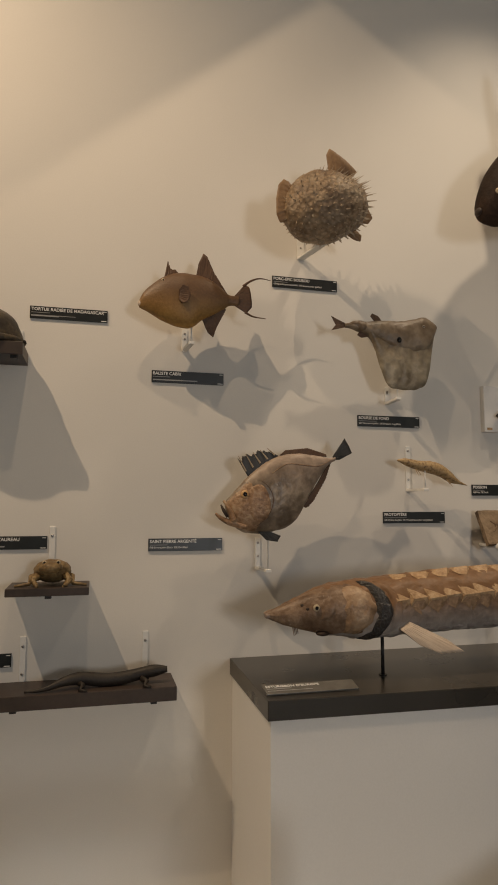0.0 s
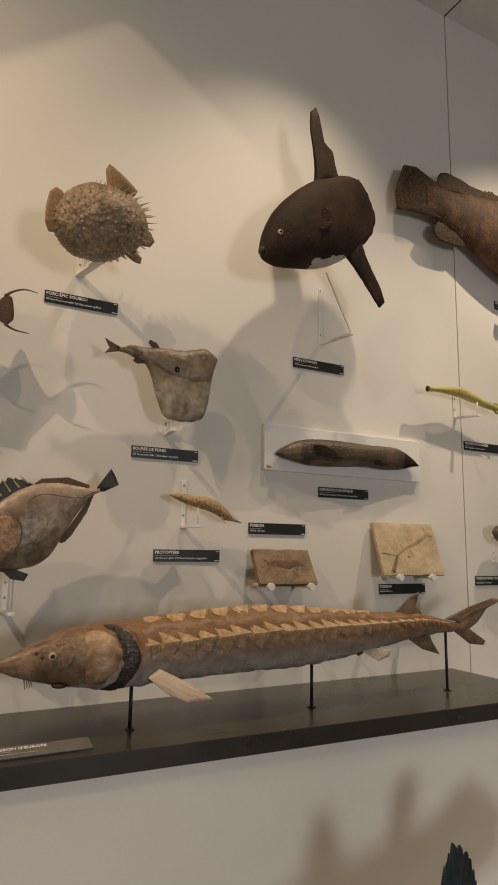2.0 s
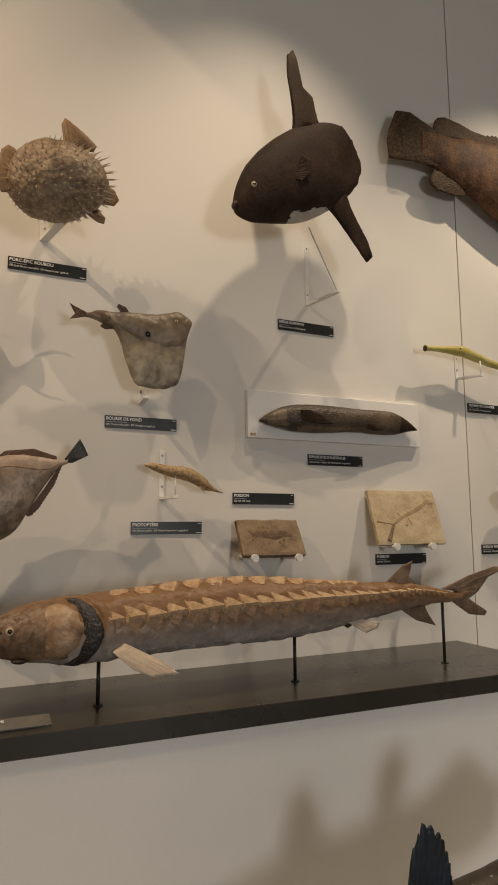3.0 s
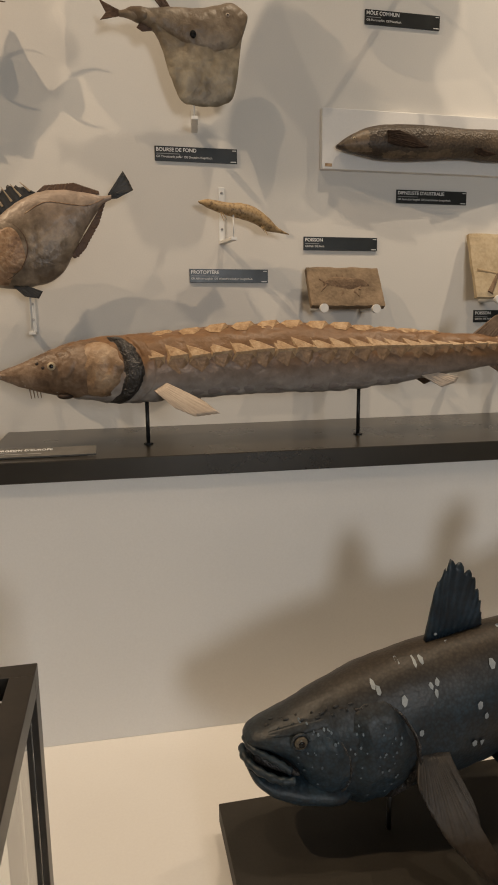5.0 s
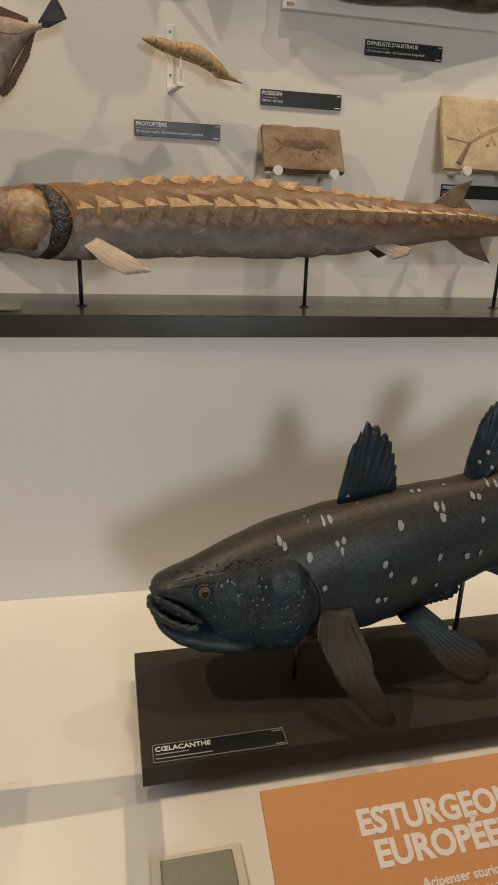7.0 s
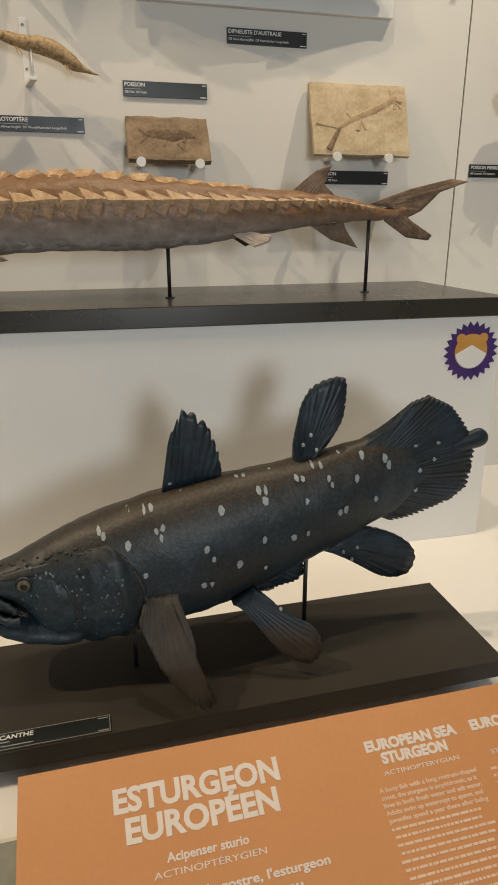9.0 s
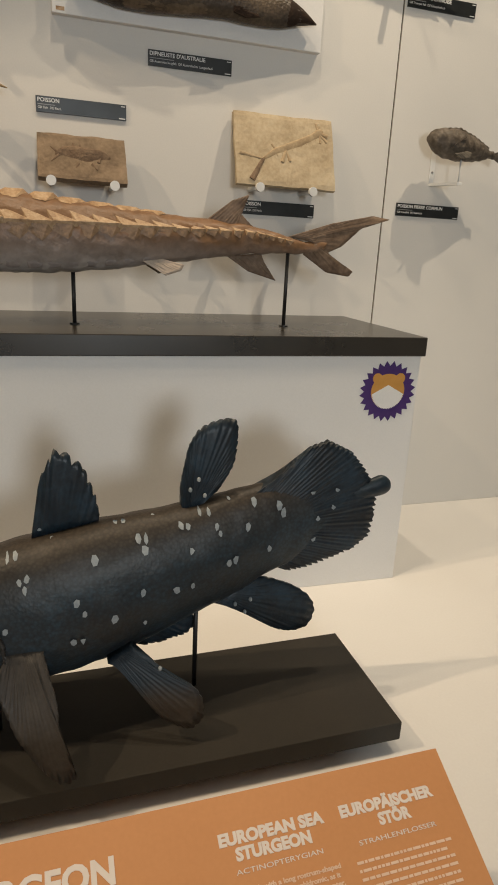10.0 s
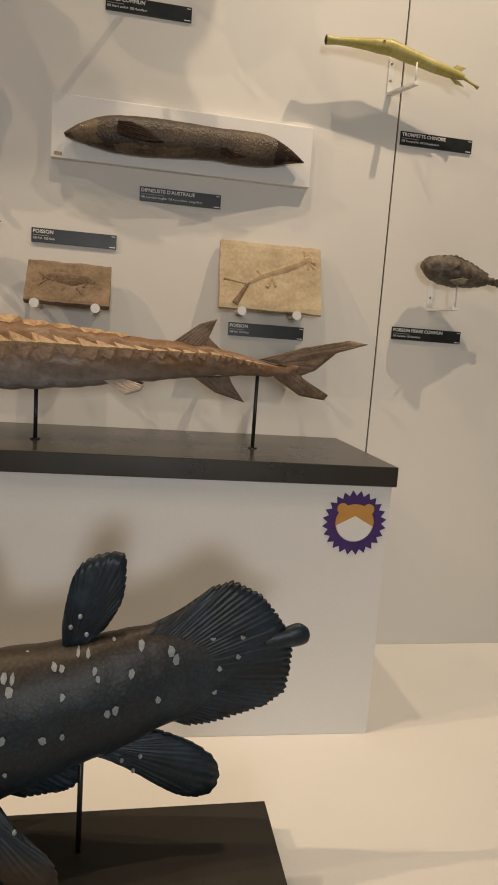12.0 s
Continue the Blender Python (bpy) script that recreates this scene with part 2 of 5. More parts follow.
class Body:
    """A fish's trunk: rows of back (x, z), belly (x, z) and half width, in the plane y."""

    def __init__(self, rows, y, n=56, seg=28, lumps=0.0, lump_size=20.0, y_end=None, power=1.0):
        self.rows, self.y, self.n, self.seg, self.power = spline(rows, n), y, n, seg, power
        self.lumps, self.lump_size, self.grid = lumps, lump_size, None
        self.y_end = y if y_end is None else y_end

    def at(self, u, angle):
        """The place on the skin at u (0 nose to 1 tail) and angle in degrees: 90 the back, 180 the side that faces the room, 270 the belly."""
        f = u * (self.n - 1)
        k = min(int(f), self.n - 2)
        r = self.rows[k] * (1 - (f - k)) + self.rows[k + 1] * (f - k)
        a = radians(angle)
        c, s = math.cos(a), math.sin(a)
        c = math.copysign(abs(c) ** self.power, c)
        x, z = (r[0] + r[2]) / 2 + (r[0] - r[2]) / 2 * s, (r[1] + r[3]) / 2 + (r[1] - r[3]) / 2 * s
        return Vector((x, self.y + (self.y_end - self.y) * u + max(r[4], 0.001) * c, z))

    def front(self, x, z):
        """The y of the skin that faces the room, at x and z."""
        if self.grid is None:
            self.grid = np.array([self.at(i / 160, a) for i in range(161) for a in range(94, 268, 3)])
        d = (self.grid[:, 0] - x) ** 2 + (self.grid[:, 2] - z) ** 2
        near = np.argsort(d)[:4]
        w = 1 / (d[near] + 1e-8)
        return float((self.grid[near, 1] * w).sum() / w.sum())

    def mesh(self):
        bm = bmesh.new()
        rings = []
        for i in range(self.n):
            ring = []
            for k in range(self.seg):
                p = self.at(i / (self.n - 1), 360 * k / self.seg)
                if self.lumps:
                    q = p * self.lump_size
                    mid = (self.at(i / (self.n - 1), 90) + self.at(i / (self.n - 1), 270)) / 2
                    p += (p - mid).normalized() * (noise.noise(q) + 0.5 * noise.noise(q * 2.3)) * self.lumps
                ring.append(bm.verts.new(p))
            rings.append(ring)
        for r, s in zip(rings, rings[1:]):
            for k in range(self.seg):
                bm.faces.new((r[k], r[(k + 1) % self.seg], s[(k + 1) % self.seg], s[k]))
        bm.faces.new(rings[0])
        bm.faces.new(rings[-1][::-1])
        return bm


def rounded(points):
    """The same outline with its corners rounded off."""
    return [(float(p[0]), float(p[1])) for p in spline(points, 48)]


def fin(base, tip, y, rays=12, thick=0.004, ridge=0.0012, ragged=0.0, bend=0.0, y_tip=None, seed=1):
    """A webbed fin from its root line to its outer line, ribbed by rays. bend: how far its middle bulges towards the room."""
    rng = random.Random(seed)
    cols, steps = rays * 4 + 1, 9
    y_tip = y if y_tip is None else y_tip
    roots, tips = polyline(base, cols), polyline(tip, cols)
    mid = roots[cols // 2]
    far = max((q - mid).length for q in tips)
    bm = bmesh.new()
    sheets = []
    for side in (-1, 1):
        sheet = []
        strong = [rng.uniform(0.35, 1.15) for k in range(rays + 1)]
        for i in range(cols):
            out = (-ragged, -ragged * 0.35, 0, -ragged * 0.35)[i % 4] * rng.uniform(0.15, 1.25)
            lean = min(1, (tips[i] - mid).length / far)
            col = []
            for j in range(steps):
                t = j / (steps - 1)
                p = roots[i].lerp(tips[i], t * (1 + (out / max((tips[i] - roots[i]).length, 0.01) if j == steps - 1 else 0)))
                half = thick / 2 * (1 - 0.8 * t) + ridge * strong[i // 4] * (0, 0.6, 1, 0.6)[i % 4] * (1 - 0.6 * t) * min(1, 4 * t)
                sway = -bend * math.sin(math.pi * i / (cols - 1)) * math.sin(math.pi * 0.6 * t)
                col.append(bm.verts.new((p.x, y + (y_tip - y) * t * lean + sway + side * half + 0.0008 * rng.uniform(-1, 1), p.y)))
            sheet.append(col)
        sheets.append(sheet)
    for sheet in sheets:
        for a, b in zip(sheet, sheet[1:]):
            for j in range(steps - 1):
                bm.faces.new((a[j], b[j], b[j + 1], a[j + 1]))
    f, g = sheets
    for i in range(cols - 1):
        bm.faces.new((f[i][-1], f[i + 1][-1], g[i + 1][-1], g[i][-1]))
        bm.faces.new((f[i][0], f[i + 1][0], g[i + 1][0], g[i][0]))
    for i in (0, cols - 1):
        for j in range(steps - 1):
            bm.faces.new((f[i][j], f[i][j + 1], g[i][j + 1], g[i][j]))
    return bm


def eye(parent, x, y, z, r, iris=None):
    ring = part("eye", ball((x, y, z), (r, r * 0.55, r)), iris or M_EYE, parent, "round glass eye", smooth=True)
    part("pupil", ball((x, y - r * 0.35, z), (r * 0.55, r * 0.3, r * 0.55)), M_PUPIL, ring, smooth=True)
    return ring


def lettering(words, size, mat, parent, place, turn, bold=0.0, label="", width=None, name="lettering"):
    """Words as a thin mesh; place is the left end of the base line, turn the rotation of the sheet, width the length to fit."""
    curve = bpy.data.curves.new("words", "FONT")
    curve.body, curve.size, curve.extrude, curve.offset, curve.resolution_u = words, size, 0.0004, bold, 3
    tmp = new("words", curve)
    me = bpy.data.meshes.new_from_object(tmp.evaluated_get(bpy.context.evaluated_depsgraph_get()))
    bpy.data.objects.remove(tmp)
    bpy.data.curves.remove(curve)
    me.name = name
    xs = [v.co.x for v in me.vertices]
    k = width / (max(xs) - min(xs)) if width else 1
    m = Matrix.Translation(Vector(place) - origin_of(parent)) @ turn.to_4x4() @ Matrix.Diagonal((k, 1, 1, 1)) @ Matrix.Translation((-min(xs), 0, 0))
    me.transform(m)
    me.materials.clear()
    me.materials.append(mat)
    ob = new(name, me)
    ob.parent = parent
    return tagged(ob, label) if label else ob


UPRIGHT = Euler((radians(90), 0, 0)).to_matrix()

# ---- the room ----


def setting(name, lo, hi, mat, label, category, bevel=0.0):
    c = Vector([(a + b) / 2 for a, b in zip(lo, hi)])
    ob = part(name, box([a - q for a, q in zip(lo, c)], [b - q for b, q in zip(hi, c)], bevel), mat)
    ob.location = c
    return tagged(ob, label, category, kind="structure")


setting("floor", (-2.7, -3.2, -0.1), (5.2, 2.1, 0.0), M_FLOOR, "grey resin floor of the gallery", "floor")
setting("ceiling", (-2.7, -3.2, 3.98), (5.2, 2.1, 4.13), M_CEIL, "pale grey painted gallery ceiling", "ceiling")
SEAM = 2.281
setting("wall_north_1", (-2.5, 1.9, 0), (SEAM - 0.0025, 2.1, 3.98), M_WALL, "off-white painted display wall panel", "wall")
setting("wall_north_2", (SEAM + 0.0025, 1.9, 0), (5.0, 2.1, 3.98), M_WALL, "off-white painted display wall panel", "wall")
setting("trim", (SEAM - 0.0025, 1.905, 0), (SEAM + 0.0025, 2.05, 3.98), M_SEAM, "narrow dark joint between two wall panels", "joint")
setting("wall_west", (-2.7, -3.2, 0), (-2.5, 2.1, 3.98), M_WALL, "plain off-white painted gallery wall", "wall")
setting("wall_east", (5.0, -3.2, 0), (5.2, 2.1, 3.98), M_WALL, "plain off-white painted gallery wall", "wall")
setting("trim_2", (SEAM - 0.003, -3.0, 3.977), (SEAM + 0.003, 1.9, 3.98), M_SEAM, "narrow dark joint across the ceiling", "joint")
# the south wall, round its window
setting("wall_south_1", (-2.5, -3.2, 0), (1.05, -3.0, 3.98), M_WALL, "plain off-white painted gallery wall", "wall")
setting("wall_south_2", (2.15, -3.2, 0), (5.0, -3.0, 3.98), M_WALL, "plain off-white painted gallery wall", "wall")
setting("wall_south_3", (1.05, -3.2, 0), (2.15, -3.0, 1.1), M_WALL, "plain off-white painted gallery wall", "wall")
setting("wall_south_4", (1.05, -3.2, 2.4), (2.15, -3.0, 3.98), M_WALL, "plain off-white painted gallery wall", "wall")

TOP = 0.55
BOARD = 0.612
setting("platform", (-2.5, 0.38, 0), (5.0, 1.9, TOP), M_CREAM, "low cream-white painted display platform along the wall", "platform", 0.003)

pedestal = thing("pedestal", (1.34, 1.65, TOP), "white display pedestal with a glossy black top slab", "pedestal")


def askew(bm):
    for v in bm.verts:
        if v.co.y < 1.6:
            v.co.y += 0.026 * (2.18 - v.co.x)
    return bm


SLAB = 1.189
part("body", askew(box((0.534, 1.449, TOP), (2.177, 1.9, 1.144), 0.0015)), M_WHITE, pedestal, "white painted body")
part("top", askew(box((0.527, 1.443, 1.144), (2.186, 1.9, SLAB), 0.002)), M_SLAB, pedestal, "glossy black lacquered slab")

coelacanth_base = thing("display_base", (1.41, 1.02, TOP), "low matt black display base board on the platform", "display base")
part("board", box((0.953, 0.900, BOARD - 0.036), (1.872, 1.168, BOARD), 0.0015), M_BASE, coelacanth_base)
part("plinth_strip", box((0.985, 0.93, TOP), (1.84, 1.135, BOARD - 0.036)), M_BASE, coelacanth_base)

# ---- labels ----


def wall_label(x, z, title, lines, label, wide=0.213):
    """x, z: its upper left corner on the wall."""
    ob = thing("specimen_label", (x + wide / 2, 1.9, z - 0.018), label, "label", "specimen labels")
    part("plate", box((x, 1.8955, z - 0.0355), (x + wide, 1.9, z), 0.0006), M_LABEL, ob)
    y = 1.8952
    if title:
        lettering(title, 0.0125, M_INK, ob, (x + 0.004, y, z - 0.0125), UPRIGHT, 0.00018)
    for i, (kind, words, at, size) in enumerate(lines):
        if kind == "text":
            lettering(words, size, M_INK, ob, (x + 0.004, y, z - at), UPRIGHT)
        else:
            part("print_bar", box((x + 0.004, y - 0.0003, z - at), (x + 0.004 + words, y + 0.0004, z - at + size)), M_FAINT, ob)
    part("print_bar", box((x + wide - 0.018, y - 0.0003, z - 0.033), (x + wide - 0.003, y + 0.0004, z - 0.031)), M_INK, ob)
    part("print_bar", box((x + wide - 0.013, y - 0.0003, z - 0.0055), (x + wide - 0.003, y + 0.0004, z - 0.004)), M_INK, ob)
    return ob


def latin(length):
    return ("bar", length, 0.0188, 0.0013)


PLATE = "small black label plate with white print, mounted on the wall"
wall_label(-0.052, 2.1835, "TORTUE RADIÉE DE MADAGASCAR", [latin(0.05), ("bar", 0.075, 0.029, 0.0032), ("bar", 0.12, 0.0262, 0.0012)], PLATE)
wall_label(0.290, 2.017, "BALISTE CABRI", [latin(0.05), ("bar", 0.13, 0.029, 0.0032)], PLATE)
wall_label(0.655, 2.334, "PORC-ÉPIC BOUBOU", [latin(0.045), ("text", "GB Spot-fin porcupinefish  DE Gepunkteter Igelfisch", 0.0275, 0.0075)], PLATE)
wall_label(0.931, 1.908, "BOURSE DE FOND", [latin(0.06), ("text", "GB Threetooth puffer  DE Dreizahn-Kugelfisch", 0.0275, 0.0075)], PLATE)
wall_label(0.289, 1.531, "SAINT PIERRE ARGENTÉ", [latin(0.05), ("text", "GB Silvery John Dory  DE Zeusfisch", 0.0275, 0.0075)], PLATE)
wall_label(1.490, 2.268, "MÔLE COMMUN", [latin(0.04), ("text", "GB Short sunfish  DE Mondfisch", 0.0275, 0.0075)], PLATE)
wall_label(1.593, 1.824, "DIPNEUSTE D'AUSTRALIE", [latin(0.06), ("text", "GB Australian lungfish  DE Australischer Lungenfisch", 0.0275, 0.0075)], PLATE)
wall_label(1.326, 1.694, "POISSON", [latin(0.04), ("text", "GB Fish  DE Fisch", 0.0275, 0.0075)], PLATE)
wall_label(1.012, 1.606, "PROTOPTÈRE", [latin(0.075), ("text", "GB African lungfish  DE Westafrikanischer Lungenfisch", 0.0275, 0.0075)], PLATE)
wall_label(1.848, 1.496, "POISSON", [latin(0.04), ("text", "GB Fish  DE Fisch", 0.0275, 0.0075)], PLATE)
wall_label(2.290, 2.048, "TROMPETTE CHINOISE", [latin(0.05), ("text", "GB Trumpet fish  DE Schnepfenfisch", 0.0275, 0.0075)], PLATE)
wall_label(2.322, 1.520, "POISSON PIERRE COMMUN", [latin(0.05), ("text", "GB Stonefish  DE Steinfisch", 0.0275, 0.0075)], PLATE)
wall_label(2.506, 2.679, "MÉROU", [latin(0.05), ("bar", 0.11, 0.029, 0.0032)], PLATE)
wall_label(-0.198, 1.541, "", [("bar", 0.1, 0.029, 0.0032)], PLATE)
wall_label(-0.279, 1.233, "", [("bar", 0.1, 0.029, 0.0032)], PLATE)
taureau = bpy.data.objects["specimen_label.013"]
lettering("TAUREAU", 0.0125, M_INK, taureau, (-0.112, 1.8952, 1.5285), UPRIGHT, 0.00018)

lie = thing("specimen_label", (0.65, 1.55, SLAB), "glossy black label strip with white print lying on the pedestal", "label", "specimen labels")
tilt = Euler((radians(12), 0, 0)).to_matrix()
strip = box((0, -0.003, 0), (0.226, 0.042, 0.004), 0.0005)
bmesh.ops.transform(strip, matrix=Matrix.Translation((0.534, 1.522, 1.1905)) @ tilt.to_4x4(), verts=strip.verts)
part("plate", strip, M_LABELTOP, lie)
prop = box((0.55, 1.542, SLAB), (0.74, 1.556, 1.1942))
part("wedge", prop, M_LABEL, lie)


def on_strip(u, v):
    return Vector((0.534, 1.522, 1.1905)) + tilt @ Vector((u, v, 0.0042))


lettering("ESTURGEON D'EUROPE", 0.0125, M_INK, lie, on_strip(0.005, 0.026), tilt, 0.00018)
for v, n in ((0.0185, 0.06), (0.009, 0.11)):
    bar = box((0, 0, 0), (n, 0.002, 0.0004))
    bmesh.ops.transform(bar, matrix=Matrix.Translation(on_strip(0.005, v)) @ tilt.to_4x4(), verts=bar.verts)
    part("print_bar", bar, M_FAINT, lie)

FLAT = Matrix.Identity(3)
flat_label = thing("specimen_label", (1.07, 0.92, BOARD), "black label with a thin white outline lying on the black base", "label", "specimen labels")
part("plate", box((0.968, 0.902, BOARD), (1.175, 0.939, BOARD + 0.0025), 0.0005), M_LABEL, flat_label)
for lo, hi in (((0.9695, 0.9035), (1.1735, 0.9043)), ((0.9695, 0.9367), (1.1735, 0.9375)), ((0.9695, 0.9043), (0.9703, 0.9367)), ((1.1727, 0.9043), (1.1735, 0.9367))):
    part("outline", box((*lo, BOARD + 0.0025), (*hi, BOARD + 0.0029)), M_FAINT, flat_label)
lettering("CŒLACANTHE", 0.0125, M_INK, flat_label, (0.9735, 0.924, BOARD + 0.0027), FLAT, 0.00018)
for yy, n in ((0.9175, 0.05), (0.9095, 0.085)):
    part("print_bar", box((0.9735, yy, BOARD + 0.0025), (0.9735 + n, yy + 0.0017, BOARD + 0.0029)), M_FAINT, flat_label)
for yy in (0.906, 0.932):
    part("print_bar", box((1.155, yy, BOARD + 0.0025), (1.1705, yy + 0.0018, BOARD + 0.0029)), M_FAINT, flat_label)

# ---- the sturgeon on the pedestal ----
M_STURGEON = material("sturgeon_skin", [(0.23, 0.195, 0.17), (0.37, 0.335, 0.31), (0.5, 0.465, 0.44)], 15, 0.42, 0.7, fine=55, back=(0.25, 0.135, 0.063), back_z=(0.125, 0.195), bump_size=0.004)
M_STHEAD = material("sturgeon_head_skin", [(0.08, 0.045, 0.026), (0.16, 0.1, 0.06), (0.27, 0.19, 0.13)], 26, 0.4, 0.7, fine=110, bump_size=0.003)
M_SCUTE = material("scute_bone", [(0.25, 0.145, 0.068), (0.4, 0.26, 0.14), (0.52, 0.38, 0.235)], 60, 0.45, 0.5, fine=200, bump_size=0.002)
M_FLAP = material("brown_scute_flap", [(0.16, 0.095, 0.048), (0.32, 0.205, 0.115)], 60, 0.45, 0.5, fine=150, bump_size=0.003)
M_GILL = material("gill_plate_skin", [(0.19, 0.115, 0.062), (0.32, 0.21, 0.125), (0.42, 0.31, 0.21)], 24, 0.38, 0.8, fine=80, bump_size=0.005, spread=0.15)
M_BAND = material("dark_slit_and_recess_shade", [(0.008, 0.007, 0.007), (0.03, 0.026, 0.024)], 70, 0.32, 1.0, fine=160, spec=0.7, bump_size=0.006)
M_STFIN = material("sturgeon_fin", [(0.1, 0.06, 0.034), (0.24, 0.165, 0.11)], 26, 0.5, 0.3, fine=150, bump_size=0.001)
M_STPALESKIN = material("pale_belly_skin", [(0.26, 0.22, 0.2), (0.36, 0.32, 0.3)], 20, 0.5, 0.4, fine=130, bump_size=0.002)
M_STPALE = material("pale_fin", [(0.45, 0.36, 0.28), (0.56, 0.47, 0.38)], 18, 0.55, 0.3, fine=150, bump_size=0.001)
sturgeon = thing("sturgeon", (1.3, 1.63, SLAB), "mounted brown sturgeon with rows of pale bony scutes on three rods", "fish specimen")
S_ROWS = [(0.557, 1.360, 0.560, 1.345, 0.012), (0.604, 1.377, 0.611, 1.326, 0.026), (0.664, 1.404, 0.671, 1.310, 0.044), (0.725, 1.424, 0.724, 1.300, 0.06),
          (0.788, 1.434, 0.785, 1.290, 0.071), (0.851, 1.439, 0.848, 1.286, 0.078), (0.948, 1.446, 0.945, 1.291, 0.08), (1.070, 1.456, 1.069, 1.296, 0.08),
          (1.193, 1.461, 1.196, 1.299, 0.077), (1.320, 1.456, 1.326, 1.300, 0.071), (1.454, 1.446, 1.46, 1.311, 0.06), (1.59, 1.435, 1.6, 1.331, 0.046),
          (1.709, 1.427, 1.715, 1.348, 0.034), (1.804, 1.419, 1.806, 1.359, 0.024), (1.912, 1.396, 1.914, 1.365, 0.011), (1.99, 1.395, 1.98, 1.372, 0.005)]
s_body = Body(S_ROWS, 1.63, 150, 56, 0.0042, 34, power=0.85)
trunk = part("trunk", s_body.mesh(), M_STURGEON, sturgeon, smooth=True)


def shell(body, u0, u1, a0, a1, lift, nu=14, na=18, taper=0.0):
    """A piece of raised skin over a body, between two stations and two angles."""
    bm = bmesh.new()
    grid = []
    for i in range(nu + 1):
        t = i / nu
        row = []
        for j in range(na + 1):
            s = j / na
            u = u0 + (u1 - u0) * (t * (1 - taper) + taper * t * math.sin(math.pi * s))
            a = a0 + (a1 - a0) * s
            p = body.at(u, a)
            mid = (body.at(u, 90) + body.at(u, 270)) / 2
            rim = min(1, 5 * min(t, 1 - t, s, 1 - s))
            row.append(bm.verts.new(p + (p - mid).normalized() * (lift * (0.15 + 0.85 * rim) - 0.001)))
        grid.append(row)
    for r, s in zip(grid, grid[1:]):
        for j in range(na):
            bm.faces.new((r[j], r[j + 1], s[j + 1], s[j]))
    return bm


def u_at(body, x):
    """The station of a body whose middle lies at x."""
    return min((abs((body.at(i / 400, 90).x + body.at(i / 400, 270).x) / 2 - x), i / 400) for i in range(401))[1]


def crescent(body, x_ends, x_mid, wide, a0, a1, lift, nu=8, na=26, round_off=0.5):
    """A raised sickle over a body, from angle a0 to a1, that bulges from x_ends to x_mid in its middle."""
    bm = bmesh.new()
    grid = []
    for j in range(na + 1):
        s = j / na
        bulge = math.sin(math.pi * s)
        x = x_ends + (x_mid - x_ends) * bulge
        half = wide / 2 * max(bulge, 0.0) ** round_off * (1 + 0.22 * noise.noise(Vector((x * 20, s * 7, wide * 90))))
        row = []
        for i in range(nu + 1):
            t = i / nu
            u = u_at(body, x - half + 2 * half * t)
            p = body.at(u, a0 + (a1 - a0) * s)
            mid = (body.at(u, 90) + body.at(u, 270)) / 2
            rim = min(1, 4 * min(t, 1 - t), 6 * min(s, 1 - s))
            rim *= 1 + 0.35 * noise.noise(p * 45) + 0.2 * noise.noise(p * 110)
            row.append(bm.verts.new(p + (p - mid).normalized() * (lift * rim - 0.0012)))
        grid.append(row)
    for r, q in zip(grid, grid[1:]):
        for i in range(nu):
            bm.faces.new((r[i], r[i + 1], q[i + 1], q[i]))
    return bm


part("head", crescent(s_body, 0.64, 0.692, 0.27, 88, 272, 0.004, 30, 34, 0.25), M_STHEAD, sturgeon, "brown bony head", smooth=True)
part("gill_plate", crescent(s_body, 0.762, 0.782, 0.092, 116, 238, 0.008, 18, 28, 0.5), M_GILL, sturgeon, "mottled tan gill plate", smooth=True)
part("cheek_plate", crescent(s_body, 0.688, 0.708, 0.05, 120, 205, 0.0065, 10, 18, 0.5), M_STHEAD, sturgeon, "brown bony cheek", smooth=True)
part("gill_slit", crescent(s_body, 0.79, 0.848, 0.044, 97, 266, 0.009, 12, 50, 0.5), M_BAND, sturgeon, "black open gill slit", smooth=True)
part("shoulder_plate", crescent(s_body, 0.825, 0.883, 0.034, 100, 262, 0.0055, 8, 30, 0.5), M_STURGEON, sturgeon, "brown shoulder plate", smooth=True)
eye(sturgeon, 0.676, 1.577, 1.374, 0.009)
for x, z in ((0.646, 1.378), (0.658, 1.37)):
    part("nostril", ball((x, s_body.front(x, z) - 0.001, z), (0.0048, 0.003, 0.004)), M_MOUTH, sturgeon, smooth=True)
part("mouth", ball((0.70, 1.6, 1.308), (0.018, 0.016, 0.007)), M_MOUTH, sturgeon, smooth=True)
rng = random.Random(4)
for i in range(4):
    part("barbel", tube([(0.625 + 0.006 * i, 1.61 + 0.008 * i, 1.325), (0.628 + 0.006 * i, 1.608 + 0.008 * i, 1.303)], [0.0018, 0.0008], 6), M_STHEAD, sturgeon)


def scute(body, u, angle, du, da, lift, keel):
    """One bony plate: a low rhombus with a raised keel that points to the tail."""
    bm = bmesh.new()
    def at(k, a, h):
        p = body.at(min(max(u + k * du, 0), 1), angle + a * da)
        mid = (body.at(u, 90) + body.at(u, 270)) / 2
        return bm.verts.new(p + (p - mid).normalized() * h)
    rim = [at(-0.5, 0.1, 0.0005), at(-0.25, -0.5, 0.0008), at(0.2, -0.55, 0.001), at(0.75, 0, 0.001), at(0.2, 0.6, 0.0008), at(-0.3, 0.5, 0.0008)]
    ridge = [at(-0.2, 0.0, lift), at(0.5, 0.0, keel)]
    for f in ((0, 1, 6), (1, 2, 6), (2, 3, 7), (2, 7, 6), (3, 4, 7), (4, 6, 7), (4, 5, 6), (5, 0, 6)):
        v = [(rim + ridge)[k] for k in f]
        bm.faces.new(v)
    return bm


